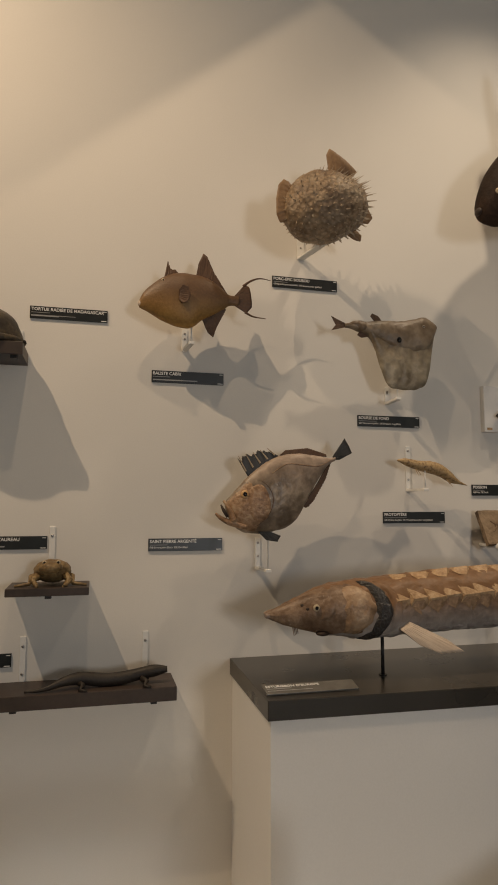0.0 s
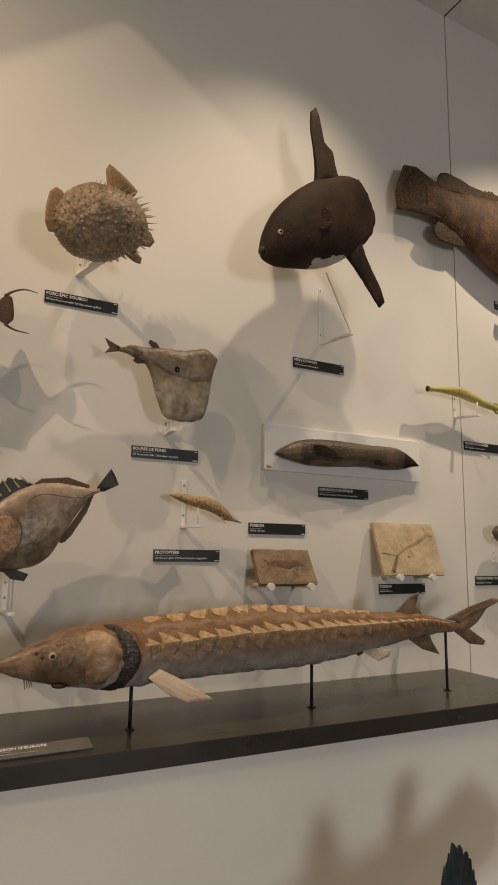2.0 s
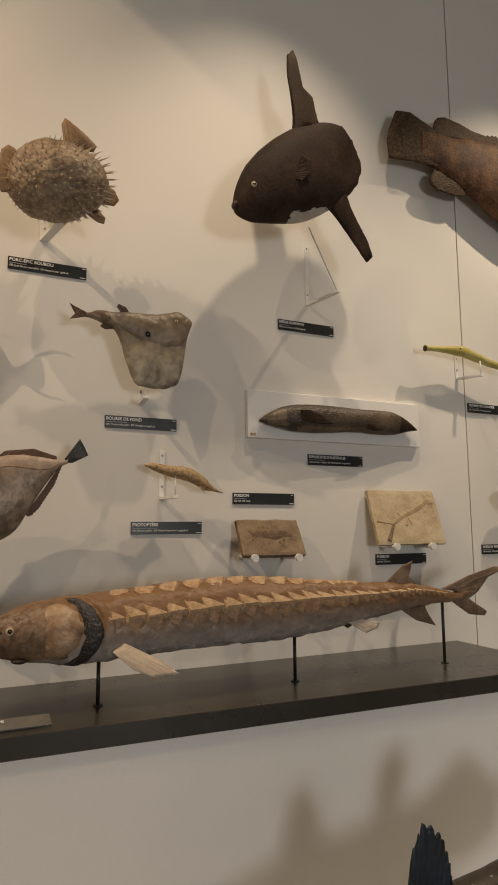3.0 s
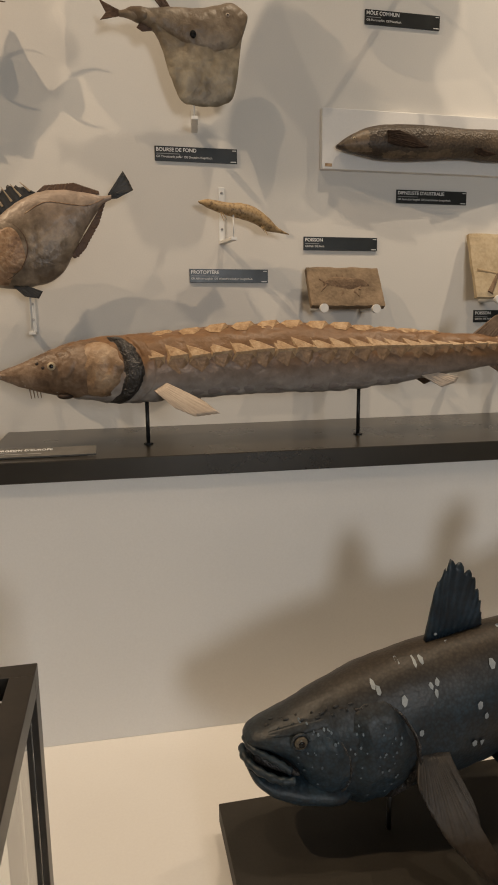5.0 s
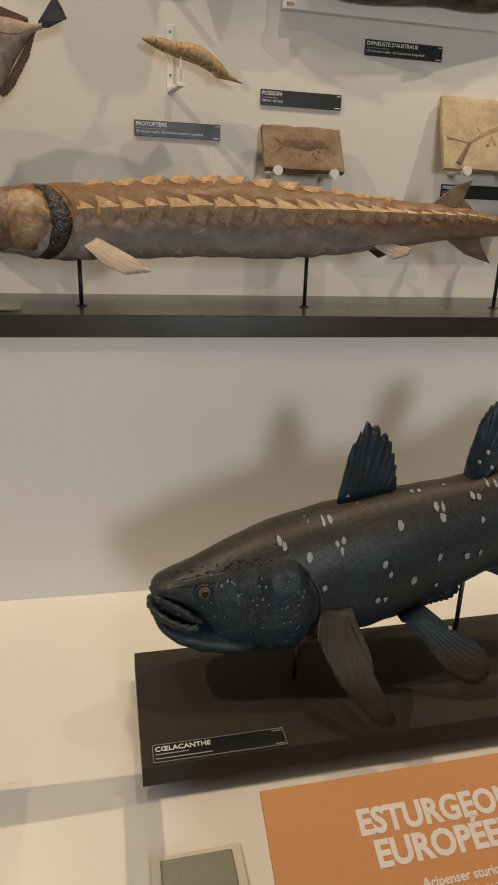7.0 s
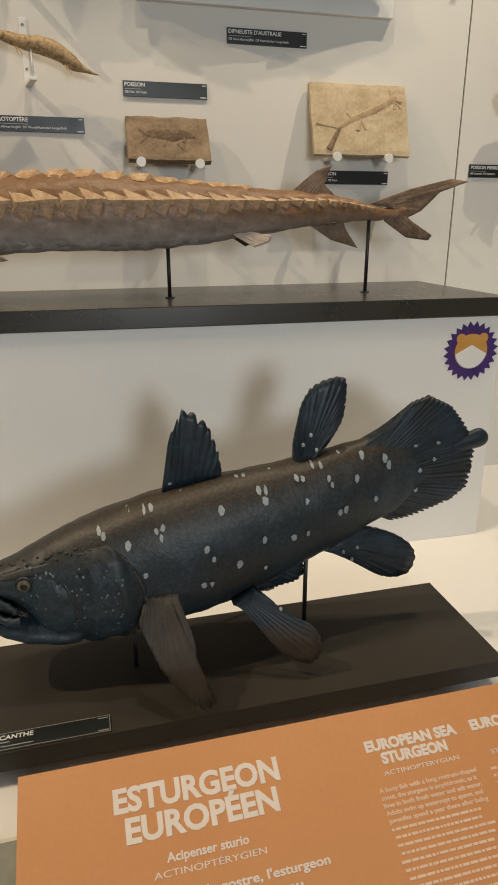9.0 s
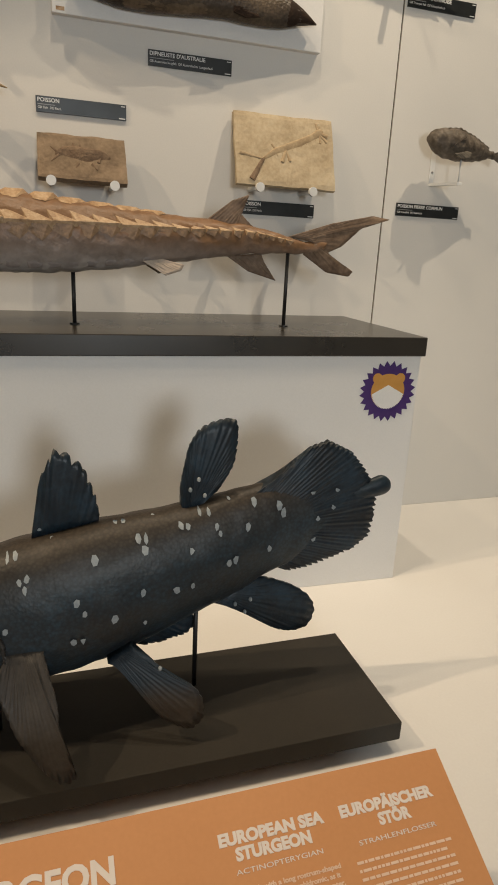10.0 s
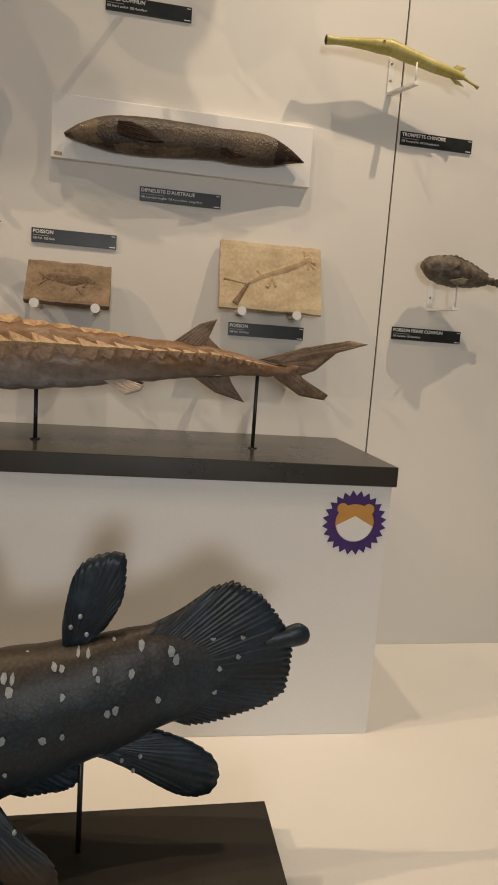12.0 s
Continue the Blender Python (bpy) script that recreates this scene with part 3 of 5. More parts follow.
def flank_scute(body, u, angle, du, da, lift):
    """One flank plate: a pale slanting ledge above, a pointed darker flap below it."""
    bm = bmesh.new()
    def at(k, a, h):
        p = body.at(min(max(u + k * du, 0), 1), angle + a * da)
        mid = (body.at(u, 90) + body.at(u, 270)) / 2
        return bm.verts.new(p + (p - mid).normalized() * h)
    a0, a1, b0, b1 = at(-0.5, -0.95, 0.0003), at(-0.05, -0.62, 0.0006), at(0.46, -0.04, lift), at(-0.26, 0.0, lift * 0.75)
    c0, c1, d = at(-0.2, 0.16, 0.0034), at(0.3, 0.16, 0.0046), at(0.12, 1.2, 0.0026)
    e0, e1 = at(-0.42, 0.55, -0.0004), at(0.48, 0.5, -0.0004)
    for f in ((a0, a1, b0, b1), (b1, b0, c1, c0), (c0, c1, d), (a0, b1, e0), (b1, c0, e0), (c0, d, e0), (a1, e1, b0), (b0, e1, c1), (c1, e1, d)):
        face = bm.faces.new(f)
        face.material_index = 1 if d in f else 0
    return bm


for i in range(12):
    x = 0.905 + 0.062 * i * (1 - 0.004 * i)
    part("scute", scute(s_body, u_at(s_body, x), 102, 0.024, 36, 0.0075 if 1 < i < 8 else 0.0045, 0.0095 if 1 < i < 8 else 0.0055), M_SCUTE, sturgeon, "pale ridge scute")
x = 0.892
while x < 1.905:
    back = min(max((x - 1.15) / 0.6, 0.0), 1.0)
    small = 1.0 if x < 1.4 else max(0.45, 1 - 1.1 * (x - 1.4))
    plate = part("scute", flank_scute(s_body, u_at(s_body, x), 164 - 10 * back + rng.uniform(-1.5, 1.5), 0.031 * small * rng.uniform(0.92, 1.06), (22 - 4 * back) * rng.uniform(0.86, 1.12), 0.0082 * small ** 0.5), M_SCUTE, sturgeon)
    plate.data.materials.append(M_FLAP)
    x += 0.0475 * small * rng.uniform(0.95, 1.05)
for i in range(15):
    x = 0.98 + 0.04 * i
    part("belly_scute", crescent(s_body, x, x + 0.006, 0.034, 224, 244, 0.002, 6, 6, 0.4), M_STPALESKIN, sturgeon, smooth=True)
part("back_fin", fin([(1.68, 1.424), (1.795, 1.414)], [(1.745, 1.474), (1.786, 1.489), (1.768, 1.445), (1.80, 1.418)], 1.63, 12, 0.007, ragged=0.002), M_STFIN, sturgeon, smooth=True)
part("tail_fin", fin([(1.89, 1.402), (1.96, 1.39), (1.93, 1.372)], [(2.0, 1.438), (2.11, 1.462), (2.16, 1.456), (2.08, 1.43), (2.03, 1.385), (1.995, 1.37), (2.015, 1.352), (2.068, 1.328), (2.058, 1.314), (1.995, 1.322), (1.93, 1.362)], 1.63, 22, 0.012, 0.0008, y_tip=1.637), M_STFIN, sturgeon, "forked brown tail fin", smooth=True)
part("anal_fin", fin([(1.735, 1.352), (1.82, 1.36)], [(1.79, 1.318), (1.862, 1.298), (1.83, 1.34)], 1.63, 9, 0.006), M_STFIN, sturgeon, smooth=True)
for y in (1.6, 1.665):
    part("pelvic_fin", fin([(1.53, 1.335), (1.575, 1.34)], [(1.585, 1.303), (1.618, 1.315), (1.625, 1.328)], y, 8, 0.005, 0.0005, y_tip=y + (-0.02 if y < 1.63 else 0.02)), M_STPALE if y < 1.63 else M_STFIN, sturgeon, smooth=True)
for y, s in ((1.56, -1), (1.7, 1)):
    part("pectoral_fin", fin([(0.888, 1.318), (0.915, 1.335)], [(0.93, 1.281), (0.97, 1.265), (1.02, 1.273), (0.99, 1.298)], y, 12, 0.012, 0.0004, y_tip=y + 0.075 * s, bend=0.006, ragged=0.003), M_STPALE, sturgeon, "pale leathery pectoral fin", smooth=True)
for x, z in ((0.875, 1.292), (1.387, 1.306), (1.889, 1.37)):
    post = part("rod", tube([(x, 1.63, SLAB), (x, 1.63, z)], 0.0045, 12), M_ROD, sturgeon, "thin black rod", smooth=True)
    part("foot", tube([(x, 1.63, SLAB), (x, 1.63, SLAB + 0.0025)], 0.011, 16), M_ROD, post)

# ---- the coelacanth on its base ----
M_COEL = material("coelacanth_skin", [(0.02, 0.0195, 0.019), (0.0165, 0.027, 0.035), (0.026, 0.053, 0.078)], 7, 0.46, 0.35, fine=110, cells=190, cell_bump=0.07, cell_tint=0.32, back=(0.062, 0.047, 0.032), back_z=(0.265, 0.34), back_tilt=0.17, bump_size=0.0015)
M_COFIN = material("coelacanth_fin", [(0.006, 0.0085, 0.012), (0.0095, 0.0185, 0.027), (0.018, 0.037, 0.056)], 20, 0.42, 0.4, fine=120, bump_size=0.0015)
M_COTAIL = material("coelacanth_tail", [(0.014, 0.0125, 0.012), (0.0115, 0.018, 0.025), (0.018, 0.035, 0.052)], 14, 0.42, 0.4, fine=120, bump_size=0.0015)
M_COPELV = material("two_tone_fin", [(0.035, 0.029, 0.024), (0.07, 0.06, 0.05)], 18, 0.5, 0.4, fine=140, back=(0.017, 0.03, 0.044), back_z=(0.075, 0.105), bump_size=0.002)
M_CODARK = material("coelacanth_brown_fin", [(0.028, 0.024, 0.02), (0.054, 0.047, 0.04)], 16, 0.5, 0.4, fine=140, bump_size=0.002)
M_FLECK = material("blue_grey_fleck", [(0.06, 0.085, 0.11), (0.16, 0.2, 0.23)], 60, 0.5, 0.2, fine=200, bump_size=0.001)
M_SPOT = material("pale_spot", [(0.21, 0.24, 0.255), (0.36, 0.39, 0.4)], 60, 0.5, 0.2, fine=200, bump_size=0.001)
coel = thing("coelacanth", (1.42, 1.07, BOARD), "dark blue model coelacanth with white blotches on thin rods", "fish model")
C_ROWS = [(0.981, 0.812, 0.986, 0.802, 0.018), (0.991, 0.822, 1.0, 0.797, 0.031), (1.012, 0.833, 1.02, 0.789, 0.04), (1.048, 0.848, 1.054, 0.762, 0.05), (1.102, 0.875, 1.095, 0.7, 0.063), (1.166, 0.903, 1.157, 0.684, 0.073),
          (1.238, 0.924, 1.229, 0.685, 0.077), (1.334, 0.944, 1.325, 0.70, 0.077), (1.428, 0.958, 1.424, 0.725, 0.07), (1.527, 0.971, 1.545, 0.777, 0.058), (1.588, 0.985, 1.612, 0.802, 0.047),
          (1.651, 0.997, 1.67, 0.832, 0.035), (1.70, 0.998, 1.72, 0.852, 0.024), (1.76, 0.982, 1.775, 0.892, 0.014), (1.83, 0.97, 1.835, 0.94, 0.006)]
c_body = Body(C_ROWS, 1.07, 120, 48, 0.0024, 26, power=0.9)
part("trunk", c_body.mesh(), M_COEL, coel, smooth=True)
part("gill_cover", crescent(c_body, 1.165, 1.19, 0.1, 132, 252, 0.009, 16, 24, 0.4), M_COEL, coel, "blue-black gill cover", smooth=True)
part("lower_jaw", Body([(0.979, 0.776, 0.984, 0.757, 0.02), (0.989, 0.773, 0.996, 0.736, 0.041), (1.02, 0.762, 1.026, 0.712, 0.055), (1.07, 0.752, 1.075, 0.697, 0.064), (1.13, 0.742, 1.13, 0.69, 0.063), (1.16, 0.735, 1.16, 0.7, 0.04)], 1.07, 36, 30, 0.0022, 40).mesh(), M_COEL, coel, "heavy lower jaw", smooth=True)
part("mouth", Body([(0.994, 0.797, 0.994, 0.77, 0.024), (1.01, 0.792, 1.012, 0.765, 0.037), (1.04, 0.78, 1.042, 0.756, 0.047), (1.06, 0.77, 1.06, 0.754, 0.05)], 1.07, 14, 20).mesh(), M_BAND, coel, "dark open mouth", smooth=True)
part("upper_lip", tube(spline([(1.045, 1.017, 0.774), (1.028, 1.024, 0.786), (1.008, 1.034, 0.795), (0.99, 1.047, 0.801), (0.984, 1.07, 0.804), (0.99, 1.093, 0.801)], 24), [0.0055 + 0.0012 * math.sin(2.1 * k) for k in range(24)], 10), M_COEL, coel, "blue-black upper lip", smooth=True)
part("lower_lip", tube(spline([(1.05, 1.012, 0.762), (1.034, 1.013, 0.762), (1.015, 1.02, 0.766), (0.996, 1.032, 0.773), (0.983, 1.05, 0.778), (0.979, 1.07, 0.78), (0.983, 1.09, 0.778)], 26), [0.0062 + 0.0013 * math.sin(1.7 * k) for k in range(26)], 10), M_COEL, coel, "thick lower lip", smooth=True)
M_COEYE = material("coelacanth_eye", [(0.07, 0.058, 0.042), (0.13, 0.11, 0.082)], 200, 0.12, 0.0, rough_var=0.02)
EYE_Y = c_body.front(1.06, 0.822) - 0.002
eye(coel, 1.06, EYE_Y - 0.0025, 0.821, 0.0108, M_COEYE)
part("eyelid", tube([(1.06 + 0.0132 * math.cos(k * math.tau / 28), EYE_Y - 0.001, 0.821 + 0.0132 * math.sin(k * math.tau / 28)) for k in range(29)], 0.0024, 8), M_COEL, coel, "dark ring round the eye", smooth=True)
part("cheek_plate", crescent(c_body, 1.085, 1.098, 0.075, 150, 242, 0.0055, 16, 22, 0.4), M_COEL, coel, "bony blue-black cheek", smooth=True)
# black raised strips paint the shade of the gill and cheek creases
for ends, mid, wide, a0, a1, lift in ((1.187, 1.246, 0.005, 136, 250, 0.0105), (1.108, 1.138, 0.004, 148, 244, 0.002), (1.04, 1.062, 0.003, 205, 240, 0.002)):
    part("crease", crescent(c_body, ends, mid, wide, a0, a1, lift, 4, 24, 0.3), M_BAND, coel, "dark strip drawn as the shade of a head crease", smooth=True)
part("brow", crescent(c_body, 1.035, 1.055, 0.1, 126, 150, 0.003, 14, 10, 0.4), M_COEL, coel, "rough brow", smooth=True)
for k in range(22):
    x = 1.015 + 0.0075 * k
    z = 0.833 + 0.034 * min(1, k / 16) + 0.004 * math.sin(2.3 * k)
    part("skull_bump", ball((x, c_body.front(x, z) - 0.0005, z), (0.004 + 0.002 * math.sin(1.9 * k), 0.0018, 0.0022 + 0.001 * math.cos(2.7 * k)), seg=8), M_CODARK if k % 3 == 0 else M_COEL, coel, smooth=True)
part("first_back_fin", fin([(1.288, 0.935), (1.388, 0.955)], [(1.303, 1.028), (1.326, 1.077), (1.349, 1.067), (1.368, 1.047), (1.384, 1.002), (1.39, 0.966)], 1.07, 9, 0.009, 0.003, ragged=0.013, bend=0.006), M_COFIN, coel, "spiny blue-black back fin", smooth=True)
part("second_back_fin", fin([(1.518, 0.955), (1.548, 0.97)], rounded([(1.516, 1.0), (1.521, 1.035), (1.531, 1.077), (1.553, 1.104), (1.60, 1.113), (1.607, 1.082), (1.602, 1.035), (1.58, 0.992)]), 1.07, 22, 0.022, 0.002, ragged=0.004, bend=0.008), M_COFIN, coel, "lobed blue-black fin", smooth=True)
part("tail_fin", fin([(1.63, 0.982), (1.695, 0.955), (1.725, 0.94), (1.7, 0.912), (1.655, 0.862)], [(1.695, 1.02), (1.737, 1.057), (1.77, 1.068), (1.815, 1.046), (1.842, 1.016), (1.858, 0.992), (1.872, 0.953), (1.87, 0.918), (1.866, 0.885), (1.834, 0.86), (1.79, 0.846), (1.751, 0.834), (1.71, 0.83)], 1.07, 46, 0.038, 0.0019, ragged=0.01, seed=5), M_COTAIL, coel, "broad ribbed fan-shaped tail", smooth=True)
part("tail_lobe", Body([(1.82, 0.98, 1.825, 0.95, 0.008), (1.85, 0.988, 1.855, 0.956, 0.01), (1.877, 0.998, 1.882, 0.96, 0.011), (1.893, 0.991, 1.895, 0.966, 0.008), (1.898, 0.982, 1.898, 0.974, 0.003)], 1.07, 16, 16).mesh(), M_COFIN, coel, smooth=True)
part("anal_fin", fin([(1.575, 0.79), (1.61, 0.815)], rounded([(1.612, 0.772), (1.652, 0.746), (1.70, 0.715), (1.748, 0.712), (1.767, 0.74), (1.757, 0.774), (1.718, 0.803), (1.66, 0.825), (1.625, 0.824)]), 1.07, 20, 0.028, 0.002, ragged=0.004, bend=0.006), M_COFIN, coel, smooth=True)
part("vent_fin", fin([(1.40, 0.73), (1.53, 0.775)], [(1.462, 0.703), (1.5, 0.708), (1.535, 0.714), (1.552, 0.73), (1.548, 0.76)], 1.09, 12, 0.008, 0.002, ragged=0.006), M_COFIN, coel, smooth=True)
for y, s in ((1.01, -1), (1.13, 1)):
    part("pelvic_fin", fin([(1.392, 0.742), (1.43, 0.765)], rounded([(1.425, 0.730), (1.440, 0.695), (1.460, 0.667), (1.482, 0.651), (1.512, 0.642), (1.532, 0.659), (1.533, 0.688), (1.518, 0.708), (1.485, 0.722), (1.457, 0.747)]), y, 22, 0.022, 0.0016, y_tip=y + 0.06 * s, bend=0.008, ragged=0.004), M_COPELV, coel, smooth=True)
for y, s in ((1.005, -1), (1.135, 1)):
    part("pectoral_fin", fin([(1.248, 0.788), (1.3, 0.786)], rounded([(1.230, 0.755), (1.243, 0.723), (1.259, 0.693), (1.277, 0.672), (1.296, 0.655), (1.316, 0.644), (1.337, 0.651), (1.328, 0.668), (1.315, 0.690), (1.316, 0.718), (1.309, 0.745), (1.294, 0.771)]), y, 26, 0.018, 0.002, y_tip=y + 0.115 * s, bend=0.012, ragged=0.005), M_CODARK, coel, "brown ribbed paddle fin", smooth=True)
for x, y, z in ((1.225, 1.05, 0.69), (1.55, 1.08, 0.8)):
    part("rod", tube([(x, y, BOARD), (x, y, z)], 0.0042, 12), M_ROD, coel, "thin black rod", smooth=True)


def blotch(body, x, z, r, seed, lift=0.0022, squash=1.0):
    """A flake of pale paint that follows the skin."""
    rg = random.Random(seed)
    bm = bmesh.new()
    ph = rg.uniform(0, 6)
    def on(px, pz):
        return bm.verts.new((px, body.front(px, pz) - lift, pz))
    rim = []
    for k in range(6):
        a = math.tau * k / 6 + ph
        q = r * rg.uniform(0.62, 1.05)
        rim.append(on(x + q * 0.75 * math.cos(a), z + q * squash * math.sin(a)))
    c = on(x, z)
    for k in range(6):
        bm.faces.new((rim[k], rim[(k + 1) % 6], c))
    return bm


SPOTS = [1.181, 0.895, 1.187, 0.888, 1.229, 0.920, 1.254, 0.920, 1.265, 0.922, 1.300, 0.952, 1.319, 0.939, 1.270, 0.893, 1.280, 0.896, 1.277, 0.882, 1.224, 0.874,
         1.248, 0.826, 1.349, 0.857, 1.360, 0.838, 1.342, 0.791, 1.356, 0.791, 1.377, 0.915, 1.404, 0.821, 1.412, 0.956, 1.424, 0.957, 1.470, 0.962, 1.443, 0.938,
         1.455, 0.937, 1.452, 0.923, 1.525, 0.914, 1.511, 0.951, 1.522, 0.949, 1.543, 0.967, 1.557, 0.966, 1.568, 0.946, 1.573, 0.935, 1.593, 0.982, 1.634, 0.977,
         1.621, 0.939, 1.678, 0.967, 1.686, 0.954, 1.662, 0.895, 1.588, 0.883, 1.600, 0.887, 1.527, 0.856, 1.500, 0.853, 1.447, 0.859, 1.451, 0.802]
SIZES = "6646656666868676986647786665666587886786875"
for i, size in enumerate(SIZES):
    x, z, r = SPOTS[2 * i], SPOTS[2 * i + 1], 0.00102 * int(size)
    part("pale_blotch", blotch(c_body, x, z, r, i, squash=0.5 if z - 0.15 * (x - 1.2) > 0.918 else 1.15), M_SPOT, coel)
for i, (x, z) in enumerate(((1.741, 0.981), (1.787, 0.982), (1.782, 0.951), (1.754, 0.933), (1.73, 0.943), (1.749, 0.894), (1.725, 0.894))):
    flake = bmesh.new()
    ring = [flake.verts.new((x + 0.0048 * math.cos(k) * (0.8 + 0.3 * math.sin(3 * k + i)), 1.0515 + 0.1 * max(0, x - 1.76), z + 0.0048 * math.sin(k) * (0.8 + 0.3 * math.cos(2 * k + i)))) for k in [math.tau * q / 9 for q in range(9)]]
    flake.faces.new(ring)
    flake.faces.new([flake.verts.new(v.co + Vector((0, 0.012, 0))) for v in ring][::-1])
    part("pale_blotch", flake, M_SPOT, coel)
for fx, fy, fz in ((1.53, 1.056, 1.0), (1.543, 1.055, 1.017), (1.553, 1.053, 0.99), (1.612, 1.052, 0.786), (1.64, 1.054, 0.79), (1.63, 1.052, 0.768), (1.45, 0.985, 0.728), (1.463, 0.98, 0.716), (1.47, 0.978, 0.735), (1.487, 0.972, 0.712)):
    part("pale_blotch", ball((fx, fy, fz), (0.0032, 0.004, 0.004), seg=8), M_SPOT, coel)
for i in range(70):
    x, z = rng.uniform(1.05, 1.22), rng.uniform(0.72, 0.85)
    if abs(x - 1.06) + abs(z - 0.822) > 0.025:
        part("pale_fleck", blotch(c_body, x, z, rng.uniform(0.0012, 0.0034), i + 90, 0.0108 if x > 1.14 else 0.0066 if x > 1.07 else 0.003), M_FLECK, coel)

# ---- fish on the wall ----


def bracket(parent, x, z_top, z_arm, reach, rod_x, rod_top, lean=0.0, wide=0.016):
    """A white flat-bar bracket: a strip screwed to the wall, an arm that comes out, and a thin rod up to the specimen."""
    strip = part("wall_strip", box((x - wide / 2, 1.8965, z_arm), (x + wide / 2, 1.9, z_top), 0.001), M_STEEL, parent, "white steel strip")
    for z in (z_top - 0.014, z_arm + 0.03):
        if z > z_arm + 0.01:
            part("screw", ball((x, 1.8963, z), (0.0035, 0.0016, 0.0035), seg=10), M_SCREW, strip)
    arm = bmesh.new()
    for lo, hi in (((-wide / 2, 1.9 - reach, -0.008), (wide / 2, 1.9, 0.0)),):
        box(lo, hi, 0.001, arm)
    bmesh.ops.transform(arm, matrix=Matrix.Translation((x, 0, z_arm)) @ Matrix.Shear("XZ", 4, (0, 0)), verts=arm.verts)
    for v in arm.verts:
        v.co.x += (rod_x - x) * (1.9 - v.co.y) / reach
    part("arm", arm, M_STEEL, parent, "white steel arm")
    part("rod", tube([(rod_x, 1.9 - reach + 0.008, z_arm), (rod_x + lean, 1.9 - reach + 0.008, rod_top)], 0.0022, 8), M_STEEL, parent, "thin white rod", smooth=True)


# grey triggerfish
M_TRIG = material("triggerfish_skin", [(0.19, 0.098, 0.022), (0.3, 0.165, 0.042), (0.38, 0.23, 0.066)], 14, 0.48, 0.3, fine=150, cells=260, cell_bump=0.1, back=(0.15, 0.082, 0.04), back_z=(-0.05, 0.02), bump_size=0.0015)
M_TRIGFIN = material("triggerfish_fin", [(0.06, 0.03, 0.017), (0.12, 0.065, 0.035)], 14, 0.5, 0.3, fine=140, bump_size=0.001)
trig = thing("triggerfish", (0.4, 1.8, 2.2), "stuffed brown triggerfish with long tail filaments on a white bracket", "fish specimen", "fish on the wall")
t_body = Body([(0.243, 2.189, 0.245, 2.170, 0.006), (0.261, 2.221, 0.267, 2.160, 0.016), (0.311, 2.264, 0.313, 2.135, 0.027), (0.358, 2.279, 0.360, 2.121, 0.031), (0.395, 2.278, 0.392, 2.124, 0.03),
               (0.426, 2.273, 0.421, 2.147, 0.026), (0.453, 2.261, 0.453, 2.164, 0.02), (0.481, 2.241, 0.484, 2.183, 0.013), (0.500, 2.226, 0.5, 2.195, 0.009), (0.528, 2.228, 0.528, 2.196, 0.006)], 1.8, 50, 26, 0.0012, 40)
part("trunk", t_body.mesh(), M_TRIG, trig, smooth=True)
part("back_spine", fin([(0.312, 2.262), (0.37, 2.275)], [(0.322, 2.314), (0.33, 2.29), (0.345, 2.288), (0.352, 2.279), (0.375, 2.279)], 1.8, 7, 0.004, ragged=0.006), M_TRIGFIN, trig, smooth=True)
part("back_fin", fin([(0.402, 2.27), (0.488, 2.228)], [(0.409, 2.312), (0.423, 2.343), (0.434, 2.335), (0.456, 2.287), (0.491, 2.233)], 1.8, 14, 0.004), M_TRIGFIN, trig, smooth=True)
part("anal_fin", fin([(0.418, 2.155), (0.486, 2.188)], [(0.437, 2.112), (0.453, 2.099), (0.463, 2.129), (0.49, 2.182)], 1.8, 14, 0.004), M_TRIGFIN, trig, smooth=True)
part("tail_fin", fin([(0.515, 2.226), (0.515, 2.197)], [(0.545, 2.262), (0.558, 2.255), (0.563, 2.237), (0.566, 2.212), (0.566, 2.195), (0.55, 2.176)], 1.8, 12, 0.006), M_TRIGFIN, trig, smooth=True)
for pts in ([(0.54, 1.8, 2.256), (0.562, 1.799, 2.273), (0.59, 1.798, 2.283), (0.622, 1.797, 2.279)], [(0.545, 1.8, 2.18), (0.57, 1.799, 2.168), (0.608, 1.798, 2.164)]):
    part("filament", tube(spline(pts, 10), [0.0042 * (1 - 0.085 * i) for i in range(10)], 8, flat=0.5), M_TRIGFIN, trig, smooth=True)
part("pectoral_fin", fin([(0.35, 2.218), (0.35, 2.192)], [(0.36, 2.232), (0.376, 2.228), (0.382, 2.204), (0.374, 2.184), (0.36, 2.18)], 1.767, 10, 0.003, y_tip=1.758), M_TRIGFIN, trig, smooth=True)
eye(trig, 0.308, t_body.front(0.308, 2.249) + 0.001, 2.249, 0.005)
part("teeth", ball((0.246, 1.799, 2.182), (0.006, 0.007, 0.009), seg=10), M_STPALE, trig, smooth=True)
bracket(trig, 0.385, 2.145, 2.085, 0.1, 0.392, 2.13)

# porcupinefish
M_PORC = material("porcupinefish_skin", [(0.13, 0.078, 0.042), (0.26, 0.185, 0.115), (0.4, 0.32, 0.225)], 16, 0.5, 0.8, fine=90, cells=75, cell_bump=0.7, cell_tint=0.35, bump_size=0.005)
M_SPINE = material("spine_keratin", [(0.2, 0.135, 0.08), (0.5, 0.41, 0.29)], 40, 0.45, 0.2)
M_PORCFIN = material("porcupinefish_fin", [(0.14, 0.075, 0.033), (0.27, 0.17, 0.085)], 30, 0.55, 0.4, fine=140, bump_size=0.002)
porc = thing("porcupinefish", (0.755, 1.7, 2.475), "stuffed spiny brown porcupinefish on a white bracket", "fish specimen", "fish on the wall")
bm = bmesh.new()
